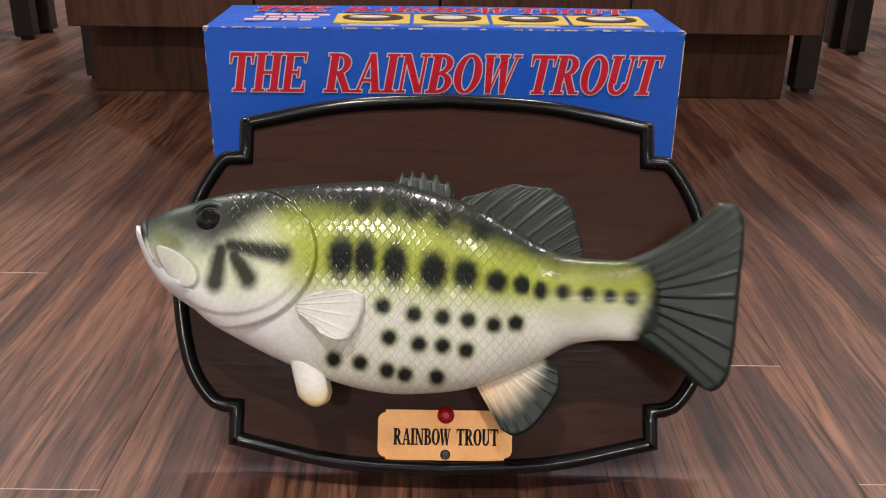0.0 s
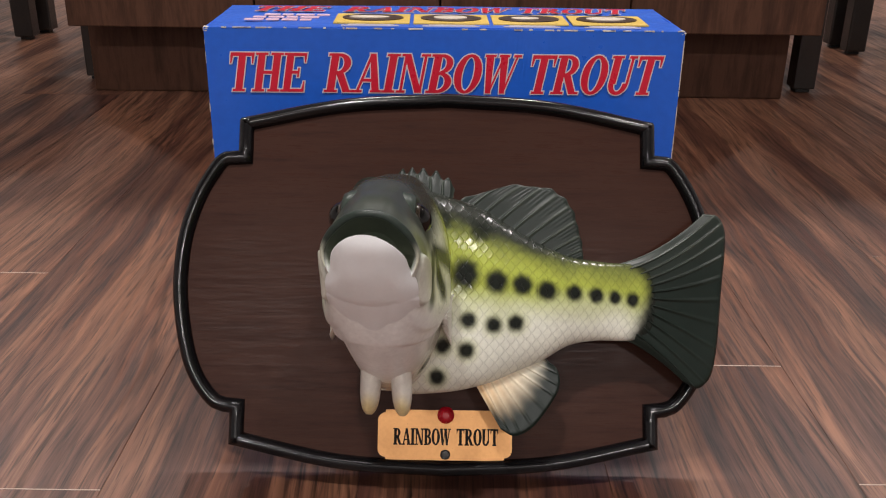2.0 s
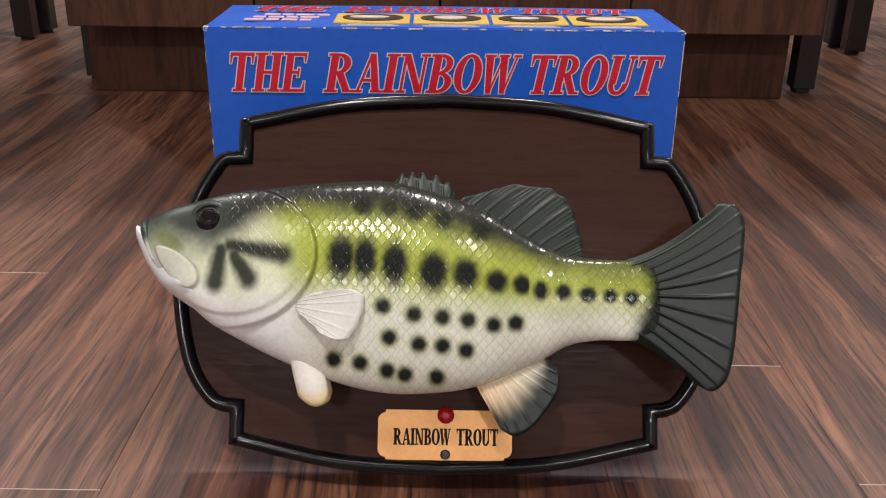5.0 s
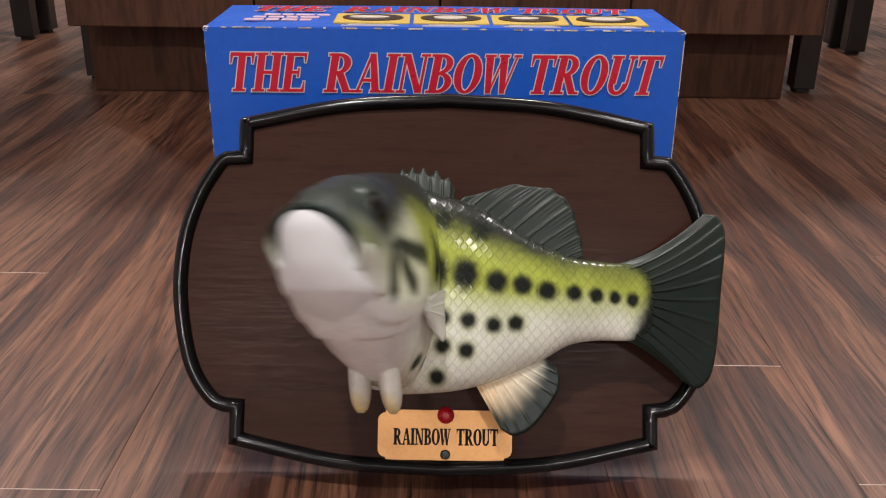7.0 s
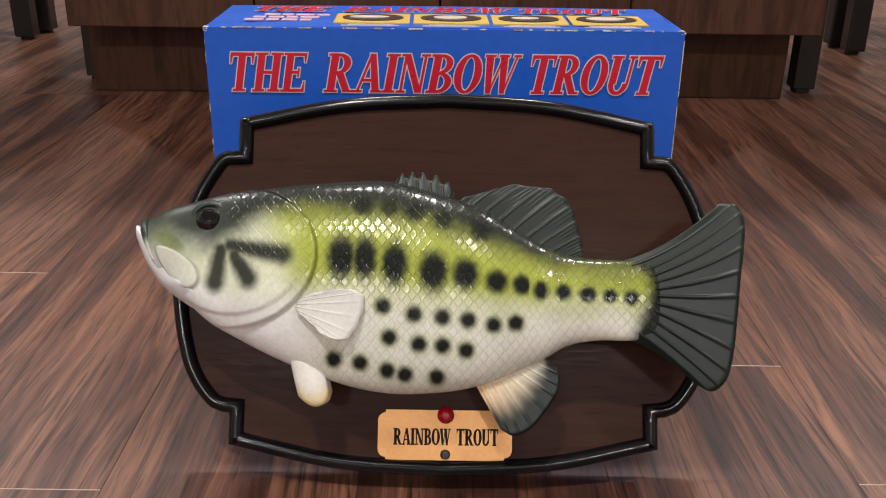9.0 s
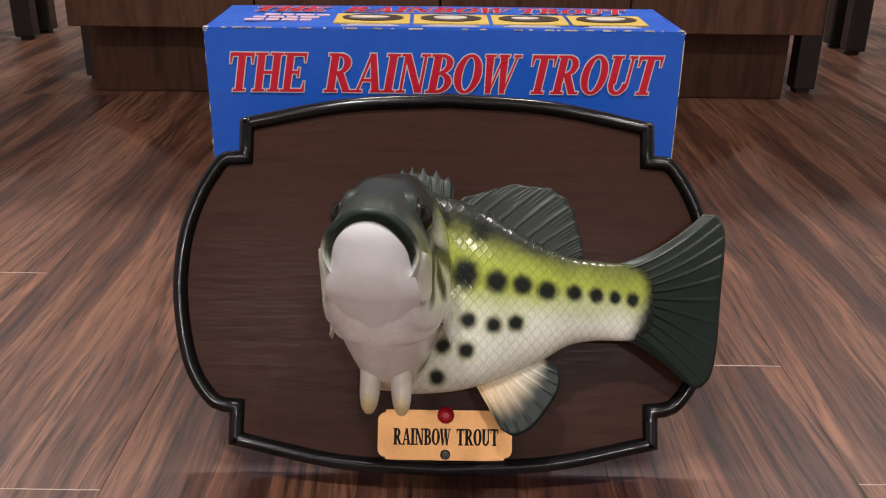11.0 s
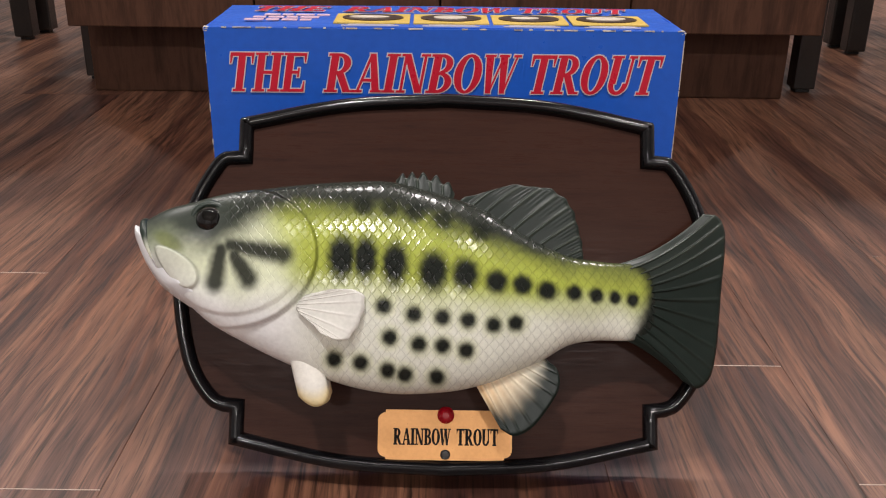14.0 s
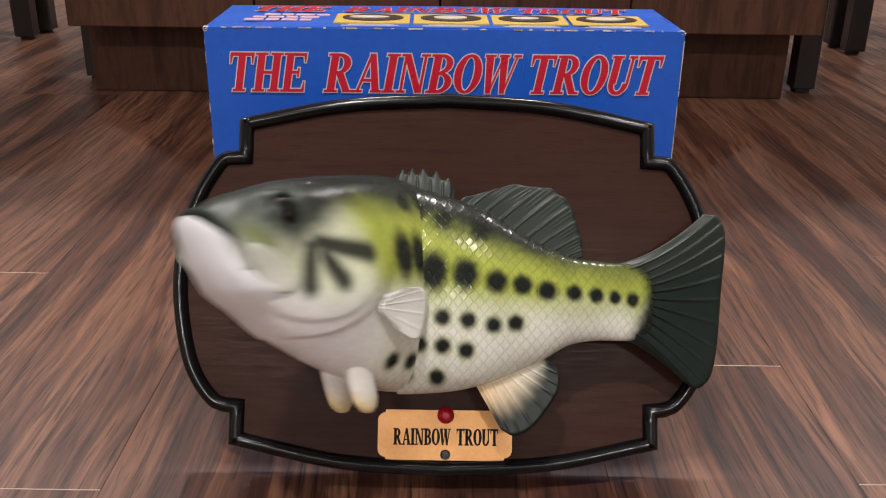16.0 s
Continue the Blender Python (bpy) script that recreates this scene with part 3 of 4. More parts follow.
def plaque_parts():
    line = plaque_outline()
    profile = [(0.001, -0.024), (0.0, -0.020), (0.0, -0.0030), (0.0003, -0.0014), (0.0010, 0.0002), (0.0022, 0.0015), (0.0038, 0.0023), (0.0054, 0.0023), (0.0068, 0.0015), (0.0080, 0.0000), (0.0087, -0.0018), (0.0089, -0.006)]
    rings = [[(u, -w, v) for u, v in inset(line, d)] for d, w in profile]
    finish("rim", grid_mesh("rim", rings, caps=False), BLACK_GLOSS, plaque, "glossy black moulded plastic rim")
    edge = [tuple(p) for p in inset(line, 0.0015)]
    bm = bmesh.new()
    f = bm.faces.new([bm.verts.new((u, 0.003, v)) for u, v in edge])
    made = bmesh.ops.extrude_face_region(bm, geom=[f])
    bmesh.ops.translate(bm, verts=[g for g in made["geom"] if isinstance(g, bmesh.types.BMVert)], vec=(0, 0.017, 0))
    part("board", bm, BOARD, plaque, "dark brown wood-grain board")
    # rear housing, and the fold-out leg on which it leans back
    box_part("battery_housing", (-0.07, 0.0205, 0.06), (0.075, 0.042, 0.19), BLACK_DULL, plaque, 0.004)
    leg = box_part("stand", (-0.022, -0.004, -0.0946), (0.022, 0.004, 0.004), BLACK_DULL, plaque, 0.0015, "black plastic fold-out stand")
    leg.matrix_basis = pose(0, 0.045, 0.12, LEAN)
    # name plate with stepped, rounded corners
    outline = []
    cx, cz, w, h = 0.0025, 0.0245, 0.0388, 0.0143
    r, notch = 0.0045, 0.0016
    for sx, sz, turn in ((1, -1, -90), (1, 1, 0), (-1, 1, 90), (-1, -1, 180)):
        c = (cx + sx * (w - r), cz + sz * (h - notch - r))
        pts = [(c[0] + r * math.cos(radians(turn + a)), c[1] + r * math.sin(radians(turn + a))) for a in range(0, 91, 15)]
        tip = [(c[0], cz + sz * h)]
        outline += tip + pts if sx == -sz else pts + tip
    bm = bmesh.new()
    f = bm.faces.new([bm.verts.new((u, 0.0028, v)) for u, v in outline])
    made = bmesh.ops.extrude_face_region(bm, geom=[f])
    bmesh.ops.translate(bm, verts=[g for g in made["geom"] if isinstance(g, bmesh.types.BMVert)], vec=(0, -0.0018, 0))
    plate = part("name_plate", bm, PLATE, plaque, "copper-coloured name plate")
    lettering("name_lettering", "RAINBOW", 0.0330, 0.0093, INK, plate, pose(-0.0272, 0.0009, 0.0189), 0, 0.0001, 0.0001)
    lettering("name_lettering", "TROUT", 0.0240, 0.0093, INK, plate, pose(0.0093, 0.0009, 0.0189), 0, 0.0001, 0.0001)
    for name, mat, u, v, r, deep in (("button", RED_BUTTON, 0.0029, 0.0360, 0.0043, 0.004), ("sensor", HOLE, 0.0028, 0.0135, 0.0023, 0.0003)):
        rings = [[(u + q * math.cos(a), 0.0009 - y, v + q * math.sin(a)) for a in np.linspace(0, 2 * math.pi, 28, endpoint=False)]
                 for q, y in ((r + 0.0006, 0.0), (r + 0.0006, 0.0006), (r, 0.0007), (r * 0.98, deep * 0.6), (r * 0.8, deep * 0.9), (r * 0.4, deep))]
        ob = finish(name, grid_mesh(name, rings), mat, plate, "round red push button" if name == "button" else "small dark sensor hole")


plaque_parts()

# pigment ------------------------------------------------------------------
DARK, GREEN, WHITE, PALE = (np.array(c) for c in ((0.012, 0.015, 0.012), (0.385, 0.440, 0.075), (0.85, 0.86, 0.86), (0.66, 0.70, 0.50)))
BIG_SPOTS = [(-53.5, 121.6, 6.2, 11.5), (-41.1, 121.2, 5.4, 11), (-25.3, 118.4, 5.8, 11), (-4.9, 114.8, 6.4, 10), (12.0, 113.6, 5.8, 8), (28.6, 109.9, 5, 5.8),
             (42.1, 108.6, 4.2, 5), (54.5, 105.8, 4.2, 4.8), (69.0, 105.1, 3.7, 4.2), (82.0, 104.1, 3.6, 4), (93.5, 103.4, 3, 3.5), (104.4, 102.4, 3.2, 3.8)]
SMALL_SPOTS = [(-31.1, 96.2), (-14.8, 92.0), (0.2, 90.7), (13.7, 89.4), (27.2, 87.2), (39.0, 88.3), (-27.7, 79.8), (-12.0, 76.5), (0.4, 75.8), (12.8, 73.6),
               (-57.2, 67.9), (-43.1, 66.3), (-28.7, 62.4), (-19.4, 60.4), (-2.4, 59.2)]
FACE_STRIPES = [(-118.0, 125.0, -120.5, 107.5), (-110.5, 122.0, -102.0, 109.5), (-113.0, 127.5, -84.0, 122.5)]


def cheek_plate(u, v):
    """How far from the long slanting bone behind the mouth; its rim is at 1."""
    du, dv = u + 142.0, v - 116.4
    p, q = 0.74 * du - 0.68 * dv, 0.68 * du + 0.74 * dv
    return np.hypot(p / 14.8, q / (6.6 + 0.15 * p))


def pigment(u, v):
    """Colour (and how scaly) of the fish's flank at u, v, in millimetres on the plaque."""
    rough = 3.0 * np.array([noise.noise((a * 0.07, b * 0.07, 3.0)) for a, b in zip(u, v)])
    fine = 2.0 * np.array([noise.noise((a * 0.35, b * 0.35, 8.0)) for a, b in zip(u, v)])
    back = smooth_curve([(-175, 131), (-160, 133), (-150, 134.5), (-140, 131.0), (-127, 126.5), (-113, 132.5), (-100, 141.5), (-55, 146), (-20, 144), (5, 137), (35, 126.5), (79, 117.0), (125, 115)], u)
    belly = smooth_curve([(-175, 124), (-150, 117), (-130, 106), (-115, 100), (-95, 99), (-54, 104.5), (-10, 99.5), (35, 96.0), (79, 97.0), (125, 94)], u)
    head = step(-66, -92, u + 0.5 * (v - 115))[:, None]
    side = GREEN * (1 - head) + PALE * head
    snout = step(-128, -150, u)[:, None]
    side = side * (1 - 0.75 * snout) + np.array((0.15, 0.18, 0.11)) * 0.75 * snout
    rim_glow = (np.exp(-((u + 71) / 9.0) ** 2) * step(96, 116, v))[:, None]
    side = side * (1 - 0.7 * rim_glow) + GREEN * 0.7 * rim_glow
    low = step(13, -12, v - belly - rough)[:, None]
    aft = step(-95, -60, u)[:, None]
    col = side * (1 - low) + (WHITE * (1 - aft) + np.array((0.77, 0.785, 0.69)) * aft) * low
    # olive wedge above the cheek plate
    wedge = step(1.25, 0.55, np.hypot(((u + 147) * 0.86 - (v - 130) * 0.5) / 10.0, ((u + 147) * 0.5 + (v - 130) * 0.86) / 4.2))[:, None]
    col = col * (1 - 0.75 * wedge) + np.array((0.20, 0.23, 0.075)) * 0.75 * wedge
    # cheek plate behind the mouth
    plate = step(1.1, 0.95, cheek_plate(u, v))[:, None]
    col = col * (1 - 0.6 * plate) + np.array((0.72, 0.74, 0.64)) * 0.6 * plate
    top = step(-12, 10, v - back - rough * 1.2 - fine * 0.8)[:, None]
    crown = step(-92, -122, u)[:, None]
    col = col * (1 - top) + (np.array((0.030, 0.034, 0.028)) * (1 - crown) + np.array((0.038, 0.046, 0.037)) * crown) * top
    dark = np.zeros_like(u)
    halo = np.zeros_like(u)
    for x, z in SMALL_SPOTS:
        halo = np.maximum(halo, step(2.3, 0.8, np.hypot((u - x) / 4.0, (v - z) / 4.0)))
    col = col * (1 - 0.4 * halo[:, None]) + np.array((0.42, 0.47, 0.12)) * 0.4 * halo[:, None]
    for x, z, a, b in BIG_SPOTS:
        dark = np.maximum(dark, step(1.32, 0.5, np.hypot((u - x) / (a * 1.38), (v - z) / (b * 1.2)) + fine * 0.06))
    for x, z in SMALL_SPOTS:
        dark = np.maximum(dark, step(1.35, 0.5, np.hypot((u - x) / 4.7, (v - z) / 4.7) + fine * 0.05))
    for x, z in ((-43, 149.5), (-29, 149.0), (-15, 146.5), (0, 143.0), (20, 136.5)):
        dark = np.maximum(dark, 0.85 * step(1.5, 0.5, np.hypot((u - x) / 5.2, (v - z) / 5.2) + fine * 0.08))
    for x0, z0, x1, z1 in FACE_STRIPES:
        s = np.clip(((u - x0) * (x1 - x0) + (v - z0) * (z1 - z0)) / ((x1 - x0) ** 2 + (z1 - z0) ** 2), 0, 1)
        d = np.hypot(u - x0 - s * (x1 - x0), v - z0 - s * (z1 - z0))
        dark = np.maximum(dark, 0.95 * step(1.0, 0.22, (d + fine * 0.3) / (6.2 + 2.6 * s)))
    dark = dark[:, None]
    col = col * (1 - dark) + DARK * dark
    edge = smooth_curve([(70, 100), (80, 104.5), (90, 108.5), (105, 113.5), (115, 113.5), (128, 105)], v)
    tailward = step(-6, 5, u + fine * 0.5 - edge)[:, None]
    col = col * (1 - tailward) + DARK * tailward
    scaly = step(-122, -108, u) * (1 - 0.95 * step(100, 84, v) * step(-60, -80, u)) * (1 - 0.6 * step(-66, -80, u) * step(146, 134, v))
    return col, scaly


def put_paint(me, col, alpha):
    a = me.color_attributes.new("paint", "FLOAT_COLOR", "POINT")
    a.data.foreach_set("color", np.concatenate([col, alpha[:, None]], 1).astype(np.float32).ravel())


def section(top, bot, half, n=224, power=0.82, low=0.0, high=0.0):
    """A ring round the fish through a top and a bottom point (u, v), half wide."""
    ring = []
    for a in np.linspace(0, 2 * math.pi, n, endpoint=False):
        s, c = math.sin(a), math.cos(a)
        f = 0.5 + 0.5 * s
        wide = half * math.copysign(abs(c) ** power, c) * (1 - low * max(0.0, -s) ** 1.7) * (1 - high * max(0.0, s) ** 1.7)
        ring.append((bot[0] + (top[0] - bot[0]) * f, wide, bot[1] + (top[1] - bot[1]) * f))
    return np.array(ring)


TOP = [(-164.5, 142.6), (-153.2, 149.0), (-137.5, 153.6), (-121.9, 157.9), (-90.4, 162.8), (-58.8, 165.8), (-27.1, 166.2), (-8.0, 161.7), (4.7, 158.0), (20.6, 152.5), (36.4, 143.1), (52.2, 133.8), (68.0, 127.0), (80.5, 124.8), (99.4, 123.3), (117.0, 124.2), (124, 124)]
BOT = [(-151.4, 109.7), (-141.6, 99.8), (-127.0, 86.9), (-109.5, 76.9), (-87.4, 66.3), (-68.6, 58.9), (-49.8, 53.0), (-25.0, 49.3), (-6.4, 49.9), (12.2, 52.2), (24.5, 55.5), (43.1, 63.4), (55.5, 68.8), (67.9, 76.1), (83.5, 79.6), (99.1, 79.8), (113, 79.5), (124, 77)]
HALF = [(-167, 19.5), (-150, 21.5), (-125, 23.0), (-100, 27.0), (-75, 27.5), (-50, 28.5), (-24, 29.5), (0, 30.0), (25, 27.0), (45, 23.0), (65, 18.0), (85, 13.0), (103, 8.5), (114, 5.6), (124, 1.4)]


def skin_mesh(name, us, scale=1.0):
    """Rings of the fish's skin at the stations us, in millimetres."""
    tops = smooth_curve(TOP, us)
    bots = smooth_curve(BOT, np.maximum(us, -151.4))
    rings = []
    for u, t, b in zip(us, tops, bots):
        ub = u if u > -128 else -151.4 + (u + 164.5) * (23.4 / 36.5)
        bb = float(smooth_curve(BOT, np.array([ub]))[0])
        half = float(smooth_curve(HALF, np.array([u]))[0])
        narrow = 0.06 + 0.30 * float(step(-60, -135, u))
        rings.append(section((u, t), (ub, bb), half * scale, power=0.80 - 0.16 * float(step(-105, -150, u)), low=0.12, high=narrow))
    return rings


def link_skin(name, rings, origin_u, mat, parent, label, caps=True, extra=None):
    pts = np.concatenate(rings)
    u, y, v = pts.T
    col, scaly = pigment(u, v)
    if extra is not None:
        pts, col, scaly = extra(pts, col, scaly)
    n = len(rings[0])
    local = (pts - np.array([origin_u, 0, 0])) * 0.001
    me = grid_mesh(name, local.reshape(len(rings), n, 3), caps=caps)
    put_paint(me, col, scaly)
    return finish(name, me, mat, parent, label)


def fin(name, base, tip, rays, thick, colour, parent, origin, lean=0.0, label="", cup=0.0, scallop=0.0, nu=120, nv=20, fine=0, bow=(0.0, 0.0)):
    """A moulded fin between a base line and a tip line (u, v), with raised rays; origin (u, y)."""
    s = np.linspace(0, 1, nu)

    def line(pts):
        k = np.linspace(0, 1, len(pts))
        return np.stack([smooth_curve(list(zip(k, [p[i] for p in pts])), s) for i in (0, 1)], 1)

    a, b = line(base), line(tip)
    verts, cols = [], []
    for side in (-1, 1):
        for j in range(nv):
            f = j / (nv - 1)
            edge = 1 - scallop * f * (0.5 + 0.5 * np.cos(2 * math.pi * rays * s))
            p = a + (b - a) * f * edge[:, None]
            p[:, 1] += 4 * f * (1 - f) * (bow[0] * (1 - s) ** 2 + bow[1] * s ** 2)
            ridge = 0.5 + 0.5 * np.cos(2 * math.pi * rays * s)
            hair = (0.5 + 0.5 * np.cos(2 * math.pi * fine * s + 0.7)) * float(step(0.25, 0.75, f)) if fine else 0.0 * s
            lobe = thick * np.sqrt(np.maximum(0.004, 1 - (2 * s - 1) ** 2)) * math.sqrt(1.02 - 0.95 * f ** 4)
            body = thick * (1.15 - 0.8 * f) * np.minimum(1, np.minimum(s, 1 - s) * 14 + 0.15)
            y = side * (body * (0.70 + 0.30 * ridge ** 14 + 0.08 * hair)) + lean * f + cup * f * f
            if rays == 0:
                y = side * lobe + lean * f
            elif j == nv - 1:
                y = lean * f + cup * f * f + side * 0.12 * np.ones(nu)
            for q in range(nu):
                verts.append((p[q, 0] - origin[0], y[q] + origin[1], p[q, 1]))
                cols.append(colour(s[q], f, ridge[q]))
    n = nu * nv
    faces = []
    for j in range(nv - 1):
        for i in range(nu - 1):
            q = (j * nu + i, j * nu + i + 1, (j + 1) * nu + i + 1, (j + 1) * nu + i)
            faces += [q, tuple(k + n for k in q[::-1])]
    for i in range(nu - 1):
        for j in (0, nv - 1):
            faces.append((j * nu + i, j * nu + i + 1, j * nu + i + 1 + n, j * nu + i + n))
    for j in range(nv - 1):
        for i in (0, nu - 1):
            faces.append((j * nu + i, (j + 1) * nu + i, (j + 1) * nu + i + n, j * nu + i + n))
    me = bpy.data.meshes.new(name)
    me.from_pydata([tuple(0.001 * c for c in v) for v in verts], [], faces)
    bm = bmesh.new()
    bm.from_mesh(me)
    bmesh.ops.recalc_face_normals(bm, faces=bm.faces[:])
    bm.to_mesh(me)
    bm.free()
    put_paint(me, np.array(cols), np.zeros(len(cols)))
    return finish(name, me, FIN_SKIN, parent, label)


def mix(a, b, f):
    return np.array(a) * (1 - f) + np.array(b) * f


FIN_DARK, FIN_LIT_GREEN = (0.006, 0.0125, 0.0095), (0.058, 0.070, 0.058)

# fixed body ---------------------------------------------------------------
us = np.concatenate([np.linspace(HINGE_U * 1000, 46.0, 104)])
body = link_skin("body", skin_mesh("body", us), 0.0, SKIN, plaque, "scaly green and white body with black spots")
body.location = (0, -MID_W, 0)
# ray crests take the lighter tone: their highlights are put into the colour
dark_fin = lambda s, f, r: mix(FIN_LIT_GREEN, FIN_DARK, 0.15 + 0.7 * (1 - r ** 6))
fin("dorsal_fin", [(9, 156.5), (21, 150), (34, 140.5), (47, 132.5), (60, 127), (74, 122.5)],
    [(17, 158.0), (31.6, 164.4), (41.1, 166.7), (50.6, 165.4), (58.5, 165.1), (65.5, 161.3), (70.8, 156.0), (74, 149), (75.6, 142), (77.4, 135), (78, 129), (78.3, 123)],
    9, 3.4, dark_fin, body, (0, 0), label="ribbed dark grey-green dorsal fin", scallop=0.03, nu=240, fine=37, bow=(2.0, 0.0))
spiny_fin = fin("spiny_fin", [(-29.0, 160), (-17, 158.5), (-5, 155.5), (5, 153.5)], [(-25.6, 171.6), (-20.5, 172.6), (-15.0, 173.0), (-8.0, 172.0), (-0.5, 170.0), (6.6, 163.4)], 5, 4.2, dark_fin, body, (0, 0), label="short jagged dark spiny fin", scallop=0.26, nv=14, nu=160)


def anal_colour(s, f, r):
    c = mix((0.70, 0.47, 0.24), (0.66, 0.62, 0.50), min(1, s * 1.5))
    c = mix(c, (0.70, 0.66, 0.52), r * 0.4)
    return mix(c, FIN_DARK, float(step(0.34, 0.86, f + 0.08 * (1 - r) + 0.14 * s)))


fin("anal_fin", [(17, 58), (36, 64), (55, 74)], [(32.4, 31.5), (40.2, 28.0), (50, 33), (60, 46), (64.2, 55), (63, 64.0), (57, 69)], 9, 2.4, anal_colour, body, (0, 0), lean=-5, label="ribbed cream fin with a dark green edge")

# turning head -------------------------------------------------------------
head = None


def head_shape(pts, col, scaly):
    """Gill cover and cheek plate stand proud of the skin; the mouth opening is painted dark."""
    u, y, v = pts.T.copy()
    e = np.hypot((u + 114.8) / 48.0, (v - 122.8) / 38.8)
    proud = step(1.018, 0.982, e) * step(0.2, 0.75, e) * step(-152, -120, u)
    second = step(1.03, 0.965, np.hypot((u + 112) / 38.0, (v - 121.0) / 30.0)) * step(118, 100, v)
    plate = step(1.06, 0.94, cheek_plate(u, v)) * step(-158, -150, u)
    side = np.sign(y) * np.clip(np.abs(y) / 6.0, 0, 1)
    pts[:, 1] += side * (2.9 * proud + 1.5 * second + 1.9 * plate)
    # crease shade along the gill cover's edge is painted into the colour
    line = np.exp(-((e - 1.008) / 0.016) ** 2) * step(-112, -92, u)
    col = col * (1 - 0.5 * line[:, None] * (0.35 + 0.65 * step(96, 112, v)[:, None]))
    # likewise a painted shade line round the cheek plate
    ring = np.exp(-((cheek_plate(u, v) - 1.04) / 0.08) ** 2) * step(-158, -150, u)
    col = col * (1 - 0.35 * ring[:, None])
    return pts, col, scaly


us = np.concatenate([np.linspace(-164.5, -128, 66), np.linspace(-127.5, HINGE_U * 1000, 210)])
rings = skin_mesh("head", us)
front = rings[0]
centre = front.mean(0)
inner = []
for shrink, push in ((0.55, 14.0), (0.78, 9.0), (0.90, 3.0)):
    r = centre + (front - centre) * shrink
    r[:, 0] += push
    inner.append(r)


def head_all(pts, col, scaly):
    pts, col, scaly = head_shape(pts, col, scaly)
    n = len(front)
    # mouth lining darkens towards its roof: the cavity's shade is put into the colour
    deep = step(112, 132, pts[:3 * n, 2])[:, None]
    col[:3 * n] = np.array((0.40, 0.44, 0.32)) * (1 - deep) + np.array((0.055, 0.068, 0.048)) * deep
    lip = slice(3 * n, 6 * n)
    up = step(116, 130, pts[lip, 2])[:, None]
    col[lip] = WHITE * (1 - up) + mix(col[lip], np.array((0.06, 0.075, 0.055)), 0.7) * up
    scaly[:5 * n] = 0
    return pts, col, scaly


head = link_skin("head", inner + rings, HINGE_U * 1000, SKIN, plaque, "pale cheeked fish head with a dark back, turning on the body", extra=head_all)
# rubber neck inside the joint
neck = link_skin("neck", skin_mesh("neck", np.linspace(-42, -6, 36), 0.975), HINGE_U * 1000, SKIN, plaque, "green and white rubber neck")


def eye(side):
    def dome(r0, depth, n=14):
        return [[(r0 * math.cos(t) * math.cos(a), side * depth * math.sin(t), r0 * math.cos(t) * math.sin(a)) for a in np.linspace(0, 2 * math.pi, 36, endpoint=False)] for t in np.linspace(-0.4, 1.5, n)]
    ring = finish("eye", grid_mesh("eye", dome(0.0084, 0.0074)), EYE_RING, head, "glossy black eye with an amber ring")
    ring.location = (-0.1264 - HINGE_U, side * 0.0138, 0.1412)
    ball = finish("pupil", grid_mesh("pupil", dome(0.0072, 0.0070)), EYE_BLACK, ring)
    ball.location = (0, side * 0.0022, 0)
    socket = [[(r * math.cos(a), side * y, r * math.sin(a)) for a in np.linspace(0, 2 * math.pi, 36, endpoint=False)] for r, y in ((0.0128, -0.005), (0.0121, -0.0006), (0.0106, 0.0022), (0.0090, 0.0027), (0.0083, 0.0))]
    me = grid_mesh("eye_socket", socket, caps=False)
    put_paint(me, np.tile(np.array((0.03, 0.042, 0.034)), (len(me.vertices), 1)), np.zeros(len(me.vertices)))
    finish("eye_socket", me, FIN_SKIN, ring)


eye(-1)
eye(1)


def lip_mesh():
    """A rounded lip along the upper edge of the mouth."""
    path = [front[i % len(front)] for i in range(-13, len(front) // 2 + 14)]
    rings, shade = [], []
    for i, p in enumerate(path):
        a, b = np.array(path[max(0, i - 1)]), np.array(path[min(len(path) - 1, i + 1)])
        d = (b - a) / np.linalg.norm(b - a)
        out = np.cross(d, (1, 0, 0))
        out /= np.linalg.norm(out)
        side = np.cross(out, d)
        end = min(i, len(path) - 1 - i) / (len(path) / 2)
        r = 2.1 * min(1, 0.18 + 1.6 * end)
        ring = [p + r * (0.8 * math.cos(t) * out + math.sin(t) * side) for t in np.linspace(0, 2 * math.pi, 14, endpoint=False)]
        rings.append([(q - np.array([HINGE_U * 1000, 0, 0])) * 0.001 for q in ring])
        shade += [mix((0.62, 0.64, 0.52), (0.02, 0.03, 0.024), float(step(0.10, 0.40, end)))] * 14
    me = grid_mesh("upper_lip", rings)
    put_paint(me, np.array(shade), np.zeros(len(shade)))
    return me


finish("upper_lip", lip_mesh(), FIN_SKIN, head, "dark rounded upper lip")


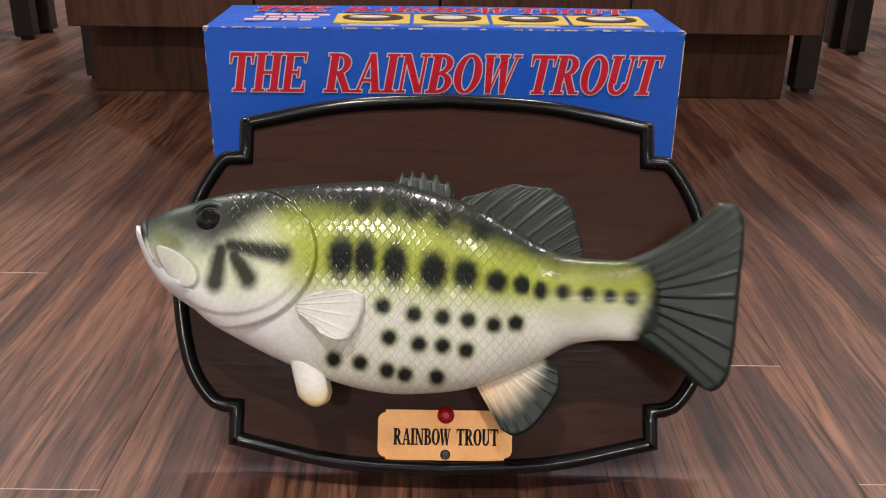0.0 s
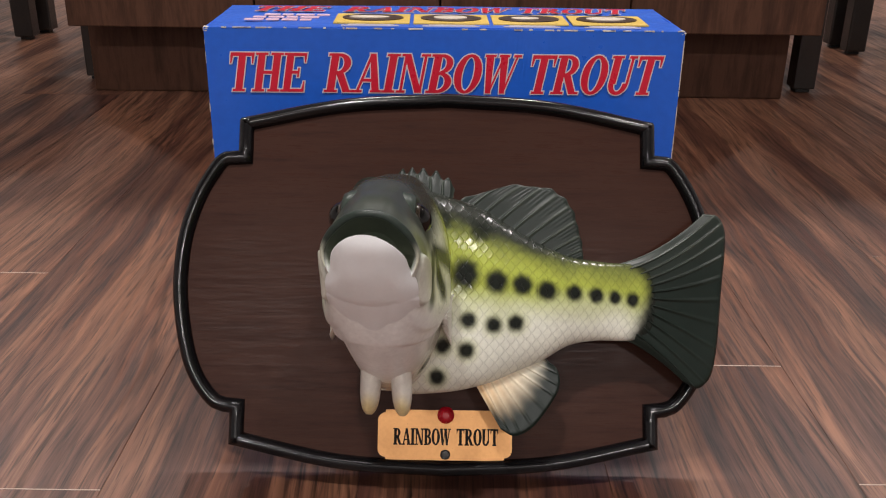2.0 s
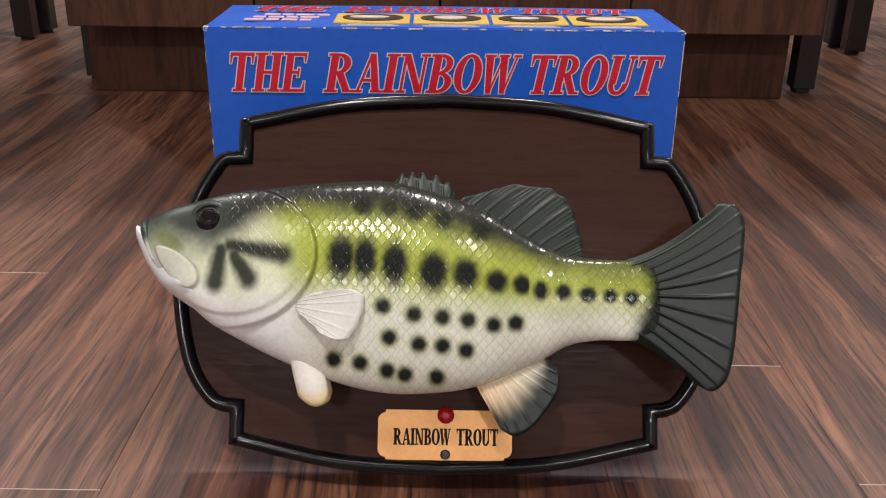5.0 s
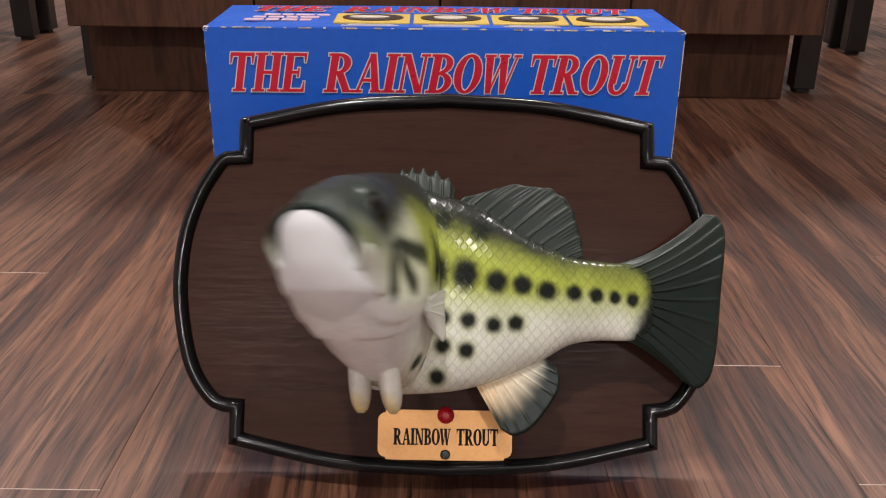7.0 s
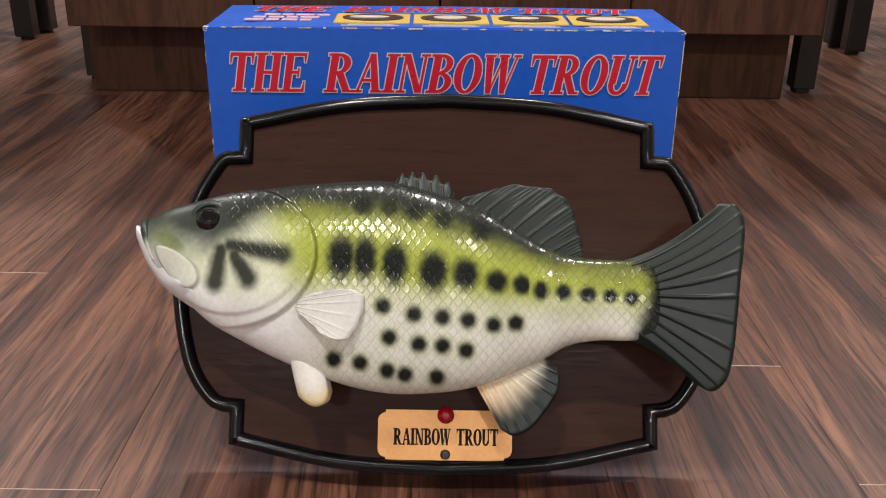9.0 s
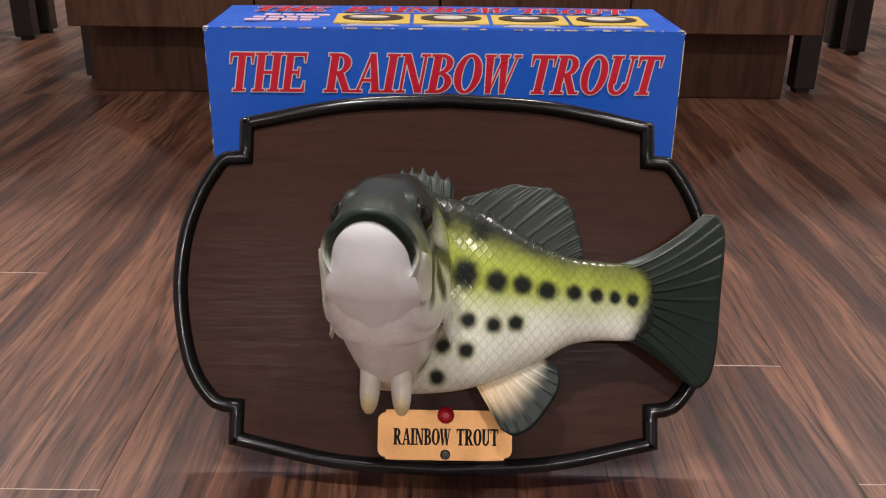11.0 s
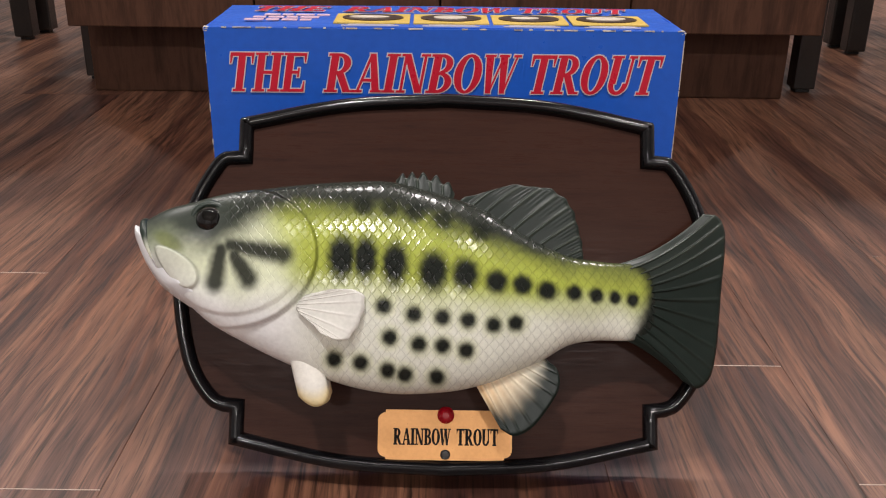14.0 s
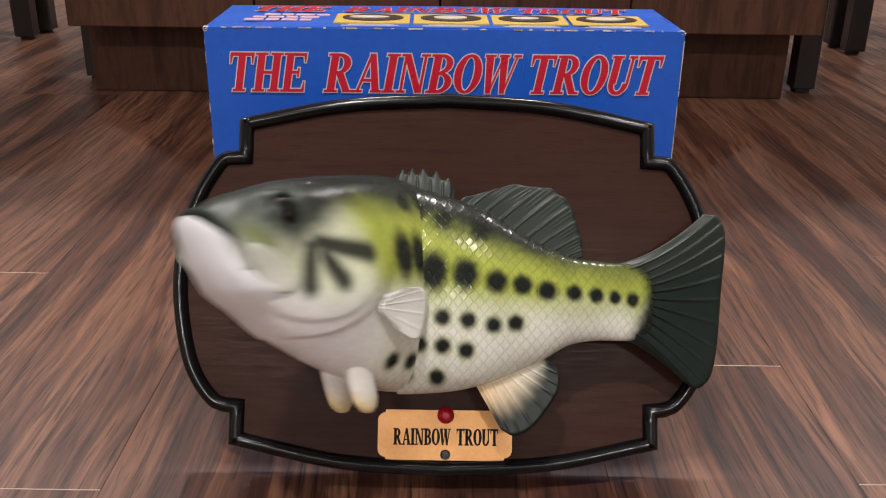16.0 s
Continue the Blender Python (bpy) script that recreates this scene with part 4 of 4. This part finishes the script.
def jaw_mesh(name, first=-0.72, last=1.0, inside=0.0):
    """The white lower lip: a closed thick dome that flares into the mouth's corners, about its pivot.
    first, last: how much of it, from the throat up; inside: how far it is set in."""
    nb, na = 64, 49
    half = [(-0.72, 9.0), (-0.5, 15.0), (-0.3, 18.6), (-0.13, 20.9), (0.0, 21.8), (0.12, 21.3), (0.24, 19.6), (0.36, 17.6), (0.48, 16.4), (0.65, 15.6), (0.8, 14.8), (1.0, 13.8)]
    middle = [(-0.72, 30.0), (-0.5, 18.5), (-0.32, 9.5), (-0.15, 1.0), (0.0, -5.0), (0.15, -9.0), (0.3, -12.4), (0.6, -17.4), (0.85, -20.8), (1.0, -22.2)]
    layers = []
    for layer in (0, 1):
        grid = []
        for i in range(nb):
            f = i / (nb - 1)
            b = first + (last - first) * (1 - (1 - f) ** 1.5)
            wide = float(smooth_curve(half, np.array([b]))[0]) - inside
            wide *= math.sqrt(max(0.0, 1 - max(0.0, (b - 0.50) / 0.50) ** 2.2))
            row = []
            for j in range(na):
                a = -1 + 2 * j / (na - 1)
                back = 6.0 * (wide * a / 18.0) ** 2 + 7.0 * abs(a) ** 5 * min(1.0, wide / 17.0) ** 3
                x = float(smooth_curve(middle, np.array([b]))[0]) + inside + back * (1 + 1.1 * max(0.0, -b))
                # soft folds run down from the lip into the throat
                x += 0.5 * math.exp(-((abs(a) - 0.42 - 0.15 * b) / 0.10) ** 2) * float(step(0.55, 0.1, b))
                z = -1.0 + 33.5 * b
                if layer:
                    x += 5.0 + 1.5 * (1 - b)
                    z -= 1.6 * max(0.0, b)
                else:
                    x += 1.5 * max(0.0, (b - 0.75) / 0.25) ** 2
                row.append((x * 0.001, wide * a * (0.90 if layer else 1.0) * 0.001, z * 0.001))
            grid.append(row)
        layers.append(grid)
    rings = [outer + inner[::-1] for outer, inner in zip(*layers)]
    return grid_mesh(name, rings)


JAW_AT = (-0.1495 - HINGE_U, 0.0, 0.108)
jaw = finish("jaw", jaw_mesh("jaw", -0.35), JAW_WHITE, head, "smooth white rubber lower jaw")
jaw.location = JAW_AT
chin = finish("chin", jaw_mesh("chin", -0.72, 0.05, 0.5), JAW_WHITE, head, "smooth white rubber chin under the jaw")
chin.location = JAW_AT

white_fin = lambda s, f, r: mix((0.72, 0.71, 0.66), (0.66, 0.66, 0.60), (1 - r) * 0.6)
yellow_tip = lambda s, f, r: mix((0.74, 0.72, 0.66), (0.76, 0.60, 0.24), float(step(0.55, 1.0, f)) * 0.8)
HU = HINGE_U * 1000
for s in (-1, 1):
    pf = fin("pectoral_fin", [(-72, 101.5), (-76, 97), (-76, 93), (-70, 88)], [(-58, 104.6), (-47, 104.4), (-40.6, 100.6), (-42, 90), (-48.0, 79.5), (-55, 78.2), (-63, 81.5)], 8, 1.3, white_fin, head, (HU, s * 28.2), lean=s * 3.0, label="white ribbed pectoral fin", scallop=0.02, nv=14)
    fin("pelvic_fin", [(-83, 70), (-74, 67), (-64, 65)], [(-77, 48.0), (-72, 44.0), (-67, 42.5), (-62.5, 44.5), (-60.5, 50)], 0, 5.2, yellow_tip, head, (HU, s * 7.5), lean=s * 1.0, label="white pelvic fin with a yellow tip", nv=16)

# swinging tail ------------------------------------------------------------
CHAIN = [46.0, 51.0, 56.0, 61.0, 66.0]
us = np.linspace(CHAIN[-1], 121, 72)
tail = link_skin("tail", skin_mesh("tail", us), 0.0, SKIN, plaque, "tapering scaly tail with a dark fan fin")
tail_joints = [link_skin("tail_joint", skin_mesh("tail_joint", np.linspace(p - 1.5, q + 0.5, 10), 0.998 + 0.0005 * k), 0.0, SKIN, plaque, "green and white rubber tail joint")
               for k, (p, q) in enumerate(zip(CHAIN[:-1], CHAIN[1:]))]
TU = 0.0
# light on the ray crests and shade on the lower fan are painted in
shaded_tail_colour = lambda s, f, r: mix(mix(FIN_LIT_GREEN, FIN_DARK, 0.10 + 0.7 * (1 - r ** 6)), FIN_DARK, float(step(0.10, 0.45, s)) * 0.9)
fin("tail_fin", [(98, 122.8), (112, 116), (117, 108), (117, 99), (113, 89), (104, 80)],
    [(150, 153.0), (158.5, 151.8), (162.5, 143.5), (162.2, 130), (160.2, 113), (158.4, 95), (156.2, 76), (152.5, 61), (145.0, 54.0), (136.7, 57.5)], 12, 4.6, shaded_tail_colour, tail, (TU, 0), label="ribbed dark green tail fan", nv=30, nu=190, bow=(-4.5, 2.0))

# ---------------------------------------------------------------- floor planks
def planks():
    rnd = random.Random(11)
    width, x = 0.1435, -0.19 - 16 * 0.1435
    fixed = {14: 0.164, 15: -0.125, 18: 0.023, 19: -0.111}
    row = 0
    while x < 2.4:
        y = -4.5 - rnd.uniform(0, 1.0)
        if row in fixed:
            y = fixed[row] - 4.88
        while y < 3.6:
            l = 1.22
            a, b = max(y, -4.5), min(y + l, 3.6)
            if b - a > 0.02:
                g, c, t = 0.00012, 0.0004, 0.012
                lo, hi = (x + g, a + g), (x + width - g, b - g)
                base = [(lo[0], lo[1]), (hi[0], lo[1]), (hi[0], hi[1]), (lo[0], hi[1])]
                e = 0.00075
                up = [(lo[0] + c, lo[1] + e), (hi[0] - c, lo[1] + e), (hi[0] - c, hi[1] - c), (lo[0] + c, hi[1] - c)]
                mid = (x + width / 2, (a + b) / 2)
                verts = [(p[0] - mid[0], p[1] - mid[1], -t) for p in base] + [(p[0] - mid[0], p[1] - mid[1], -c * 0.35) for p in base] + [(p[0] - mid[0], p[1] - mid[1], 0) for p in up]
                faces = [(0, 3, 2, 1), (8, 9, 10, 11)]
                for k in range(4):
                    m = (k + 1) % 4
                    faces += [(k, m, m + 4, k + 4), (k + 4, m + 4, m + 8, k + 8)]
                me = bpy.data.meshes.new("plank")
                me.from_pydata(verts, [], faces)
                ob = finish("plank", me, FLOOR_WOOD, floor, "", False)
                me.materials.append(PLANK_END)
                me.polygons[3].material_index = 1 if row in fixed else 0
                ob.location = (mid[0], mid[1], 0)
            y += l
        x += width
        row += 1


planks()


# ---------------------------------------------------------------- movement
def motions():
    full = 88.2
    turn = [(0, 0), (0.1, 0), (0.2, 8), (0.3, 42), (0.4, 64), (0.5, 70), (0.6, 52), (0.7, 24), (0.8, 3), (0.9, 0), (1.3, 0), (1.4, 36), (1.5, 59), (1.6, 76), (1.7, 83), (1.8, full), (4.3, full),
            (4.5, 65), (4.6, 44), (4.7, 20), (4.8, 3), (4.9, 0), (6.6, 0), (6.7, 12), (6.8, 41), (6.9, 63), (7.0, 78), (7.1, 85), (7.2, full), (8.1, full), (8.2, 71), (8.3, 52), (8.4, 16), (8.5, 0.5), (8.6, 0),
            (10.4, 0), (10.5, 33), (10.6, 55), (10.7, 71), (10.8, 83), (10.9, full), (12.0, full), (12.1, 80), (12.2, 65), (12.3, 46), (12.4, 14), (12.5, 0.5), (12.7, 0), (12.9, 0), (14.4, 2), (14.5, 38), (14.6, 60), (14.7, 76), (14.8, 84), (14.9, full), (15.8, full), (15.9, 72), (16.0, 55)]
    at = (HINGE_U, -MID_W, 0)
    low, rise = 0.105, 0.0025

    gape = [(0, 0), (1.5, 0), (1.6, .3), (1.7, .45), (1.8, .54), (1.9, .51), (2.0, .56), (2.1, .62), (2.2, .57), (2.3, .66), (2.4, .67), (2.5, .95), (2.6, .98), (2.7, .98), (2.8, .71), (2.9, .06), (3.0, .02), (3.1, .19), (3.2, .78), (3.3, .42), (3.4, .96), (3.5, .45), (3.6, .65), (3.7, .82), (3.8, .54), (3.9, .77), (4.0, .92), (4.1, 1.05), (4.2, .24), (4.4, 0), (7.1, .02), (7.2, .57), (7.3, .49)]
    gape += [(7.4, .63), (7.5, .68), (7.6, .67), (7.7, .98), (7.8, 1), (7.9, .82), (8.0, .03), (8.1, 0), (10.9, 0), (11.1, .6), (11.3, .73), (11.4, .67), (11.5, .65), (11.6, .65), (11.7, .98), (11.8, 1), (11.9, .11), (12.0, .65), (12.1, .31), (12.2, 0), (14.8, .02), (14.9, .45), (15.0, .52), (15.1, .5), (15.2, .63), (15.3, .6), (15.4, .94), (15.5, .98), (15.6, .86), (15.7, .05), (15.8, 0), (16.0, 0)]

    def about(a, open_by):
        tip = 6.4 + 1.2 * open_by
        up = rise * math.sin(math.radians(a))
        return Matrix.Translation((at[0], at[1], low + up)) @ pose(0, 0, 0, 0, 9.5 * max(0.0, a / 45.0 - 1.0) ** 2) @ pose(0, 0, 0, tip) @ pose(0, 0, 0, 0, 0, a) @ pose(0, 0, 0, -tip) @ Matrix.Translation((0, 0, -low))

    def between(rows, t):
        return float(np.interp(t, [r[0] for r in rows], [r[1] for r in rows]))

    # the head nods a little as the mouth opens
    moments = sorted({round(r[0], 2) for r in turn + gape})
    walk(head, [(t, about(between(turn, t), between(gape, t))) for t in moments])
    walk(neck, [(t, about(between(turn, t) * 0.5, between(gape, t))) for t in moments])
    walk(spiny_fin, [(t, pose(0, 0, rise * math.sin(math.radians(a)))) for t, a in turn])
    i, o, m = 8.0, -16.0, -4.0
    swing = [(0, o), (0.1, i), (0.7, i), (0.8, m), (0.9, i), (1.0, m), (1.2, m), (1.3, i), (4.8, i), (4.9, o), (5.0, o), (5.1, i), (5.2, i), (5.3, o), (5.4, o), (5.5, i), (5.7, i), (5.8, o), (5.9, -6), (6.0, i), (6.3, i), (6.4, o), (6.5, o), (6.6, 3), (6.7, i), (8.4, i), (8.5, o), (8.6, o), (8.7, i), (8.8, i), (8.9, o), (9.0, o), (9.1, 6), (9.2, i),
             (9.3, o), (9.5, o), (9.6, i), (9.8, i), (9.9, o), (10.1, o), (10.2, i), (12.2, i), (12.3, m), (12.4, o), (12.5, o), (12.7, 5), (12.8, i), (12.9, o), (13.0, 0), (13.1, i), (13.2, -8), (13.3, o), (13.4, -5), (13.5, i), (13.6, 2), (13.8, -2), (14.0, i), (14.1, m), (14.2, o), (14.3, -3), (14.4, i), (16.0, i)]

    def bent(a, links):
        m = Matrix.Translation((0, -MID_W, 0))
        for p in CHAIN[:links]:
            m = m @ Matrix.Translation((p * 0.001, 0, 0)) @ pose(0, 0, 0, 0, 0, a / len(CHAIN)) @ Matrix.Translation((-p * 0.001, 0, 0))
        return m

    for k, ob in enumerate(tail_joints):
        walk(ob, [(t, bent(a, k + 1)) for t, a in swing])
    walk(tail, [(t, bent(a, len(CHAIN))) for t, a in swing])
    wide_open = 27.0
    walk(jaw, [(t, pose(*JAW_AT, 0, -a * wide_open, 0)) for t, a in gape])


motions()
